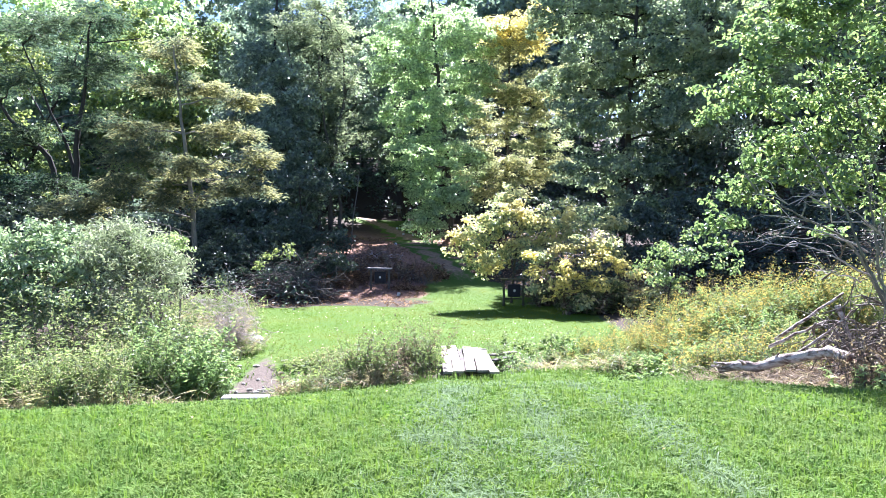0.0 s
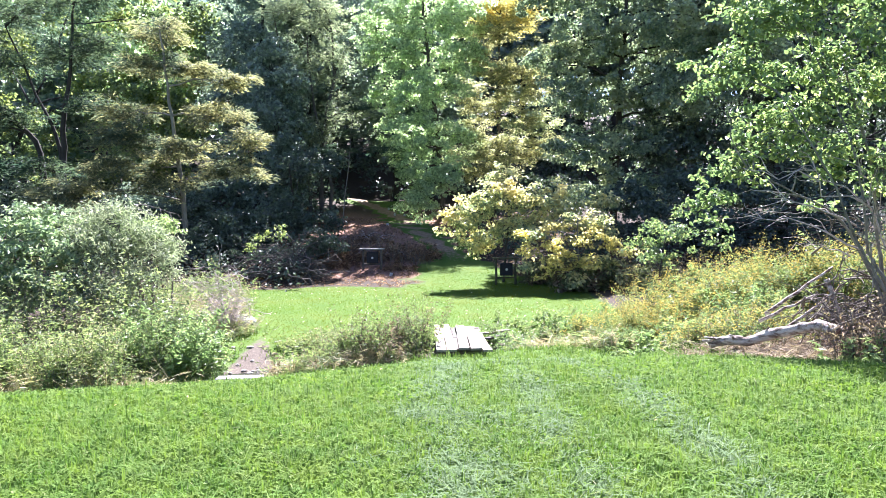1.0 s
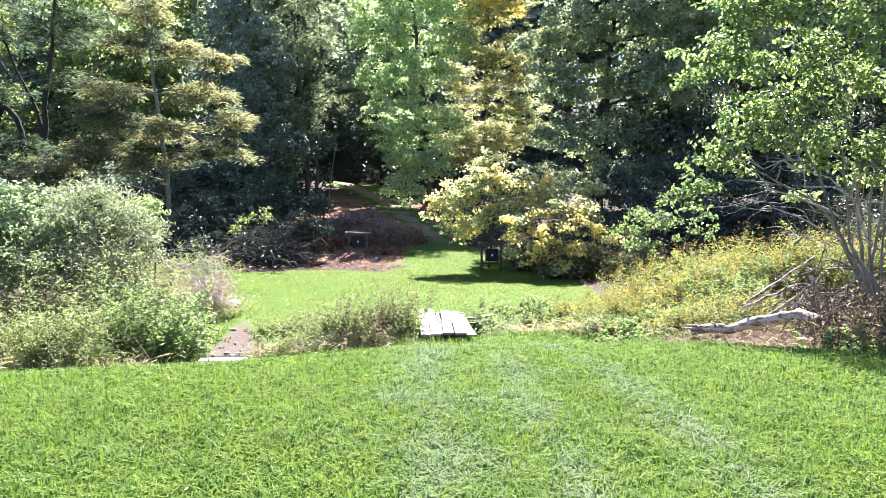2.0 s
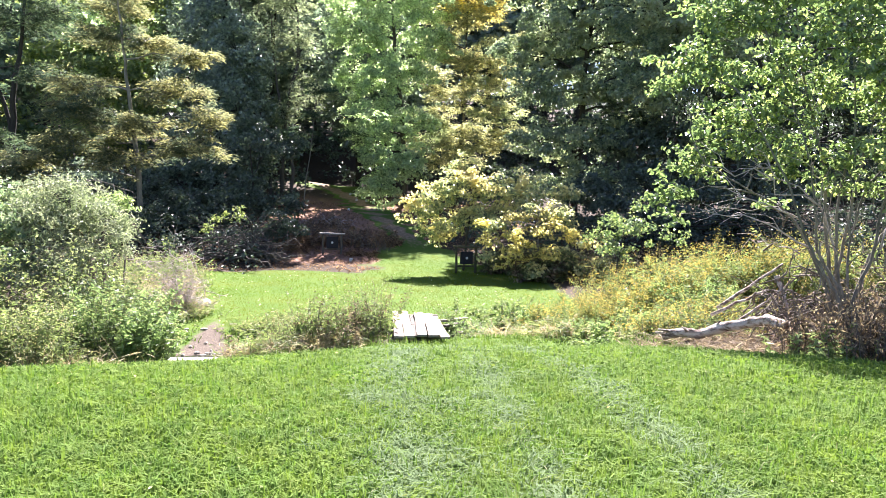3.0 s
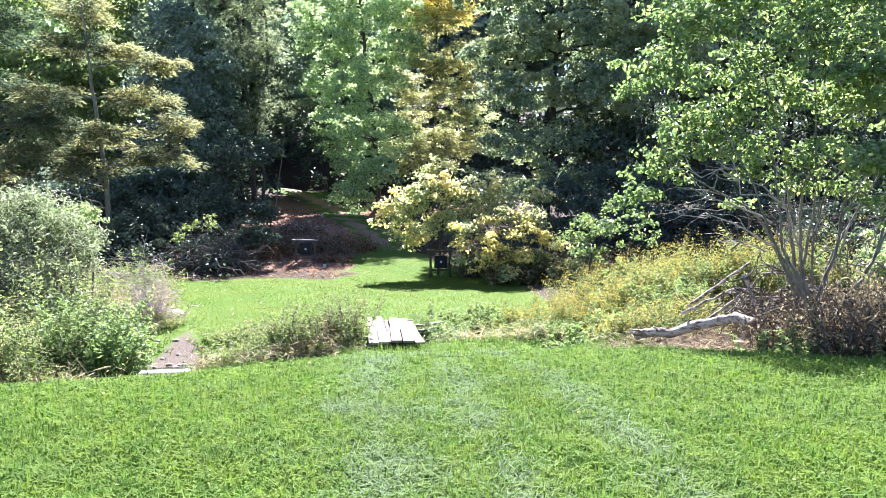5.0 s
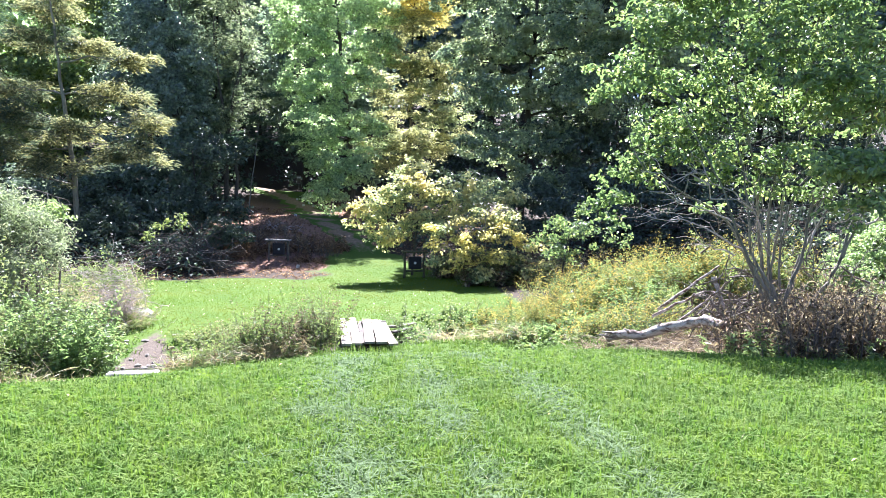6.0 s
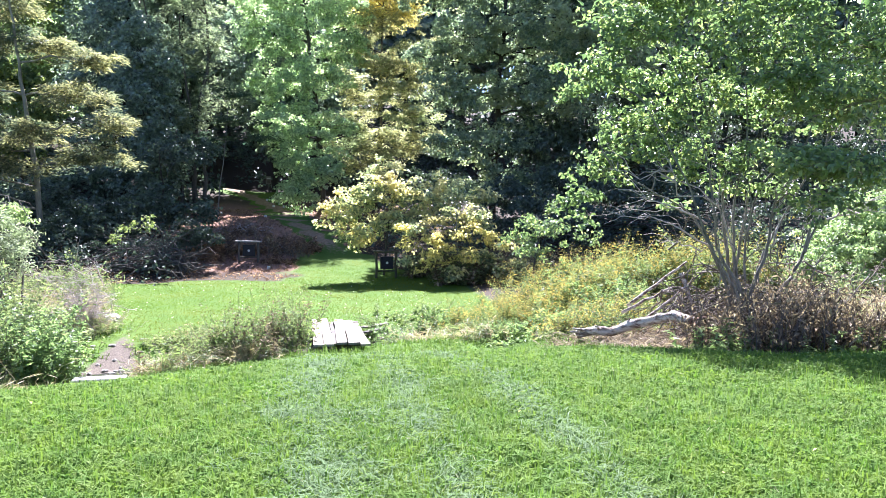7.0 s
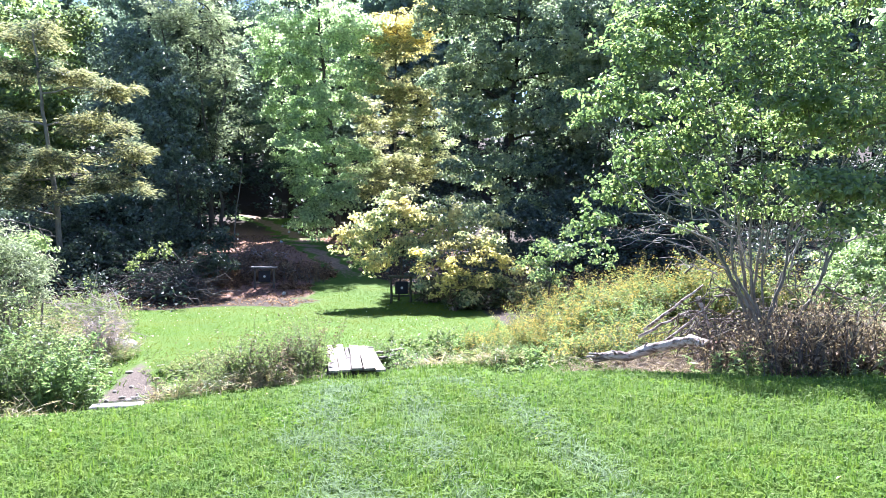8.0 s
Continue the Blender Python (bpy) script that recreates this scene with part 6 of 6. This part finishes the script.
def blades(name, label, x, y, tall, wide, mat, lean, press=0.0, tufts=0):
    """Grass: each blade bends over in two pieces to a point; blades of a tuft lean together and share a height."""
    n = len(x)
    g = Geo()
    a = rng.uniform(0, 2 * np.pi, n)
    if tufts:
        own = rng.integers(0, n, n // tufts)[rng.integers(0, n // tufts, n)]
        reach = 0.035 + 0.006 * np.hypot(x, y)
        x, y = x[own] + rng.normal(size=n) * reach[own], y[own] + rng.normal(size=n) * reach[own]
        a = a[own] + rng.normal(size=n) * 0.9
        tall = np.broadcast_to(tall, n)[own] * np.clip(0.95 + 0.28 * rng.normal(size=n)[own], 0.5, 1.7)
        wide = np.broadcast_to(wide, n)[own]
    p = np.stack([x, y, height(x, y) - 0.005], -1)
    d = np.stack([np.cos(a), np.sin(a), 0 * a], -1)
    s = np.stack([-np.sin(a), np.cos(a), 0 * a], -1)
    H = (tall * rng.uniform(0.5, 1.2, n))[:, None]
    W = (wide * rng.uniform(0.7, 1.3, n))[:, None] / 2
    ln = np.abs(rng.normal(size=(n, 1))) * lean + press
    up = np.array([0, 0, 1.0])
    mid = p + up * H * 0.55 * (1 - 0.6 * press) + d * H * ln * 0.35
    tip = p + up * H * (1 - 0.75 * press) * np.clip(1 - 0.35 * ln, 0.15, 1) + d * H * ln * 1.1
    v = np.stack([p - s * W, p + s * W, mid + s * W * 0.8, mid - s * W * 0.8, tip], 1).reshape(-1, 3)
    b = np.arange(n)[:, None] * 5
    g.add(v, b + np.array([[0, 1, 2, 3]]))
    g.add(np.zeros((0, 3)), b + np.array([[3, 2, 4]]) - len(v))
    ob = g.build(name, [mat])
    return tagged(ob, label, "grass", kind="stuff")


def sector(n, r0, r1, a0, a1):
    r = np.exp(rng.uniform(math.log(r0), math.log(r1), n))
    a = np.radians(rng.uniform(a0, a1, n))
    return r * np.sin(a), r * np.cos(a)


TRACKS = [(0.06, 0.3), (0.85, 0.19), (1.75, 0.2)]    # x and half width


def on_track(x, y):
    d = np.full(np.shape(x), 9.0)
    for x0, hw in TRACKS:
        d = np.minimum(d, np.abs(x - x0) / hw)
    return d


x, y = sector(235000, 2.6, 18.5, -40, 46)
lit, gra, _ = zones(x, y)
keep = (lit < 0.35 + 0.3 * rng.uniform(size=len(x))) & (gra < 0.4)
x, y = x[keep], y[keep]
x2, y2 = sector(12000, 0.25, 12, 0, 360)
r3, a3 = 13 * np.sqrt(rng.uniform(0.002, 1, 48000)), rng.uniform(0, 2 * np.pi, 48000)
x2, y2 = np.concatenate([x2, r3 * np.sin(a3)]), np.concatenate([y2, r3 * np.cos(a3)])
out = (np.degrees(np.arctan2(x2, y2)) < -39) | (np.degrees(np.arctan2(x2, y2)) > 45) | (np.hypot(x2, y2) < 2.7)
x, y = np.concatenate([x, x2[out]]), np.concatenate([y, y2[out]])
tr = on_track(x, y) + rng.normal(size=len(x)) * 0.45 + 0.45 * (np.sin(x * 4.3 + 1.7 * y) * np.sin(y * 3.1 - x * 2.0) + 0.85)
r = np.hypot(x, y)
free = tr > 1
blades("grass", "bright green mown lawn grass", x[free], y[free], 0.085 + 0.001 * r[free], 0.0085 * np.maximum(r[free] / 5.5, 1), m_grass, 1.2, 0.0, 9)
flat = ~free
blades("pressed_grass", "pressed grass in the wheel tracks, sky sheen coloured in pale", x[flat], y[flat], 0.095 + 0.001 * r[flat], 0.0085 * np.maximum(r[flat] / 5.5, 1), m_grass_flat, 1.1, 0.3, 10)
x, y = rng.uniform(-8, 6.5, 80000), rng.uniform(18.0, 34, 80000)
lit, gra, dr = zones(x, y)
keep = (lit < 0.4) & (gra < 0.35)
blades("meadow_grass", "short green grass of the far meadow", x[keep], y[keep], 0.042, 0.014, m_meadow, 1.4)

# clover and other broad leaves among the grass
x, y = sector(26000, 2.6, 12, -44, 56)
patchy = np.sin(x * 2.3 + 1.1 * np.sin(y * 1.7)) * np.sin(y * 2.9 + x) + 0.5 * np.sin(x * 7.1) * np.sin(y * 6.3)
keep = (patchy > -0.1) & (zones(x, y)[0] < 0.3)
x, y = x[keep], y[keep]
r = np.hypot(x, y)
g = Geo()
add_leaves(g, np.stack([x, y, height(x, y) + rng.uniform(0.02, 0.075, len(x))], -1), np.array([0, 0, 1.0]) + 0.35 * rng.normal(size=(len(x), 3)), 0.030 * np.maximum(r / 5, 1), 0.026 * np.maximum(r / 5, 1))
tagged(g.build("clover", [m_grass]), "clover leaves scattered through the lawn", "clover", kind="stuff")

# longer grass where the lawn meets the bank
x, y = rng.uniform(-8.5, 5.5, 26000), rng.uniform(9.0, 15.4, 26000)
edge_y = 12.6 + 0.45 * np.clip(x + 5, -3, 4) - 0.35 * np.clip(x - 1, 0, 3) + 0.4 * np.sin(x * 2.1)
keep = (np.abs(y - edge_y) < 0.9 + 0.5 * np.sin(x * 5.0)) & (zones(x, y)[1] < 0.5)
blades("long_grass", "longer unmown grass along the bank", x[keep], y[keep], 0.15, 0.010, m_grass, 0.9)

# tall grass against the near end of the bridge
x, y = rng.uniform(-0.6, 2.2, 1800), rng.uniform(14.2, 15.15, 1800)
blades("long_grass", "longer grass against the end of the footbridge", x, y, 0.26, 0.013, m_grass, 0.7, 0.0, 8)

# fallen leaves on the bare bank and under the bushes
x, y = rng.uniform(-9, 9, 16000), rng.uniform(27, 48, 16000)
keep = zones(x, y)[0] > 0.55
x, y = x[keep], y[keep]
g = Geo()
add_leaves(g, np.stack([x, y, height(x, y) + rng.uniform(0.01, 0.05, len(x))], -1), np.array([0, 0, 1.0]) + 0.45 * rng.normal(size=(len(x), 3)), 0.13, 0.07)
tagged(g.build("leaf_litter", [m_bracken]), "brown fallen leaves and needles on the bank", "leaf litter", kind="stuff")

# white clover heads in the meadow and a few yellow leaves on the lawn
x, y = rng.uniform(-6.5, 3.5, 130), rng.uniform(19.5, 29, 130)
x2, y2 = sector(9, 3.5, 11, -35, 45)
for name, label, mat, px, py, size, up in (("clover_flowers", "white clover heads dotted over the meadow", m_flower, x, y, 0.045, 0.06), ("fallen_leaves", "yellow fallen leaves on the lawn", m_yellow, x2, y2, 0.03, 0.085)):
    g = Geo()
    add_leaves(g, np.stack([px, py, height(px, py) + up], -1), np.array([0, 0, 1.0]) + 0.4 * rng.normal(size=(len(px), 3)), size, size * 0.8)
    tagged(g.build(name, [mat]), label, "flowers" if mat is m_flower else "leaves", kind="stuff")
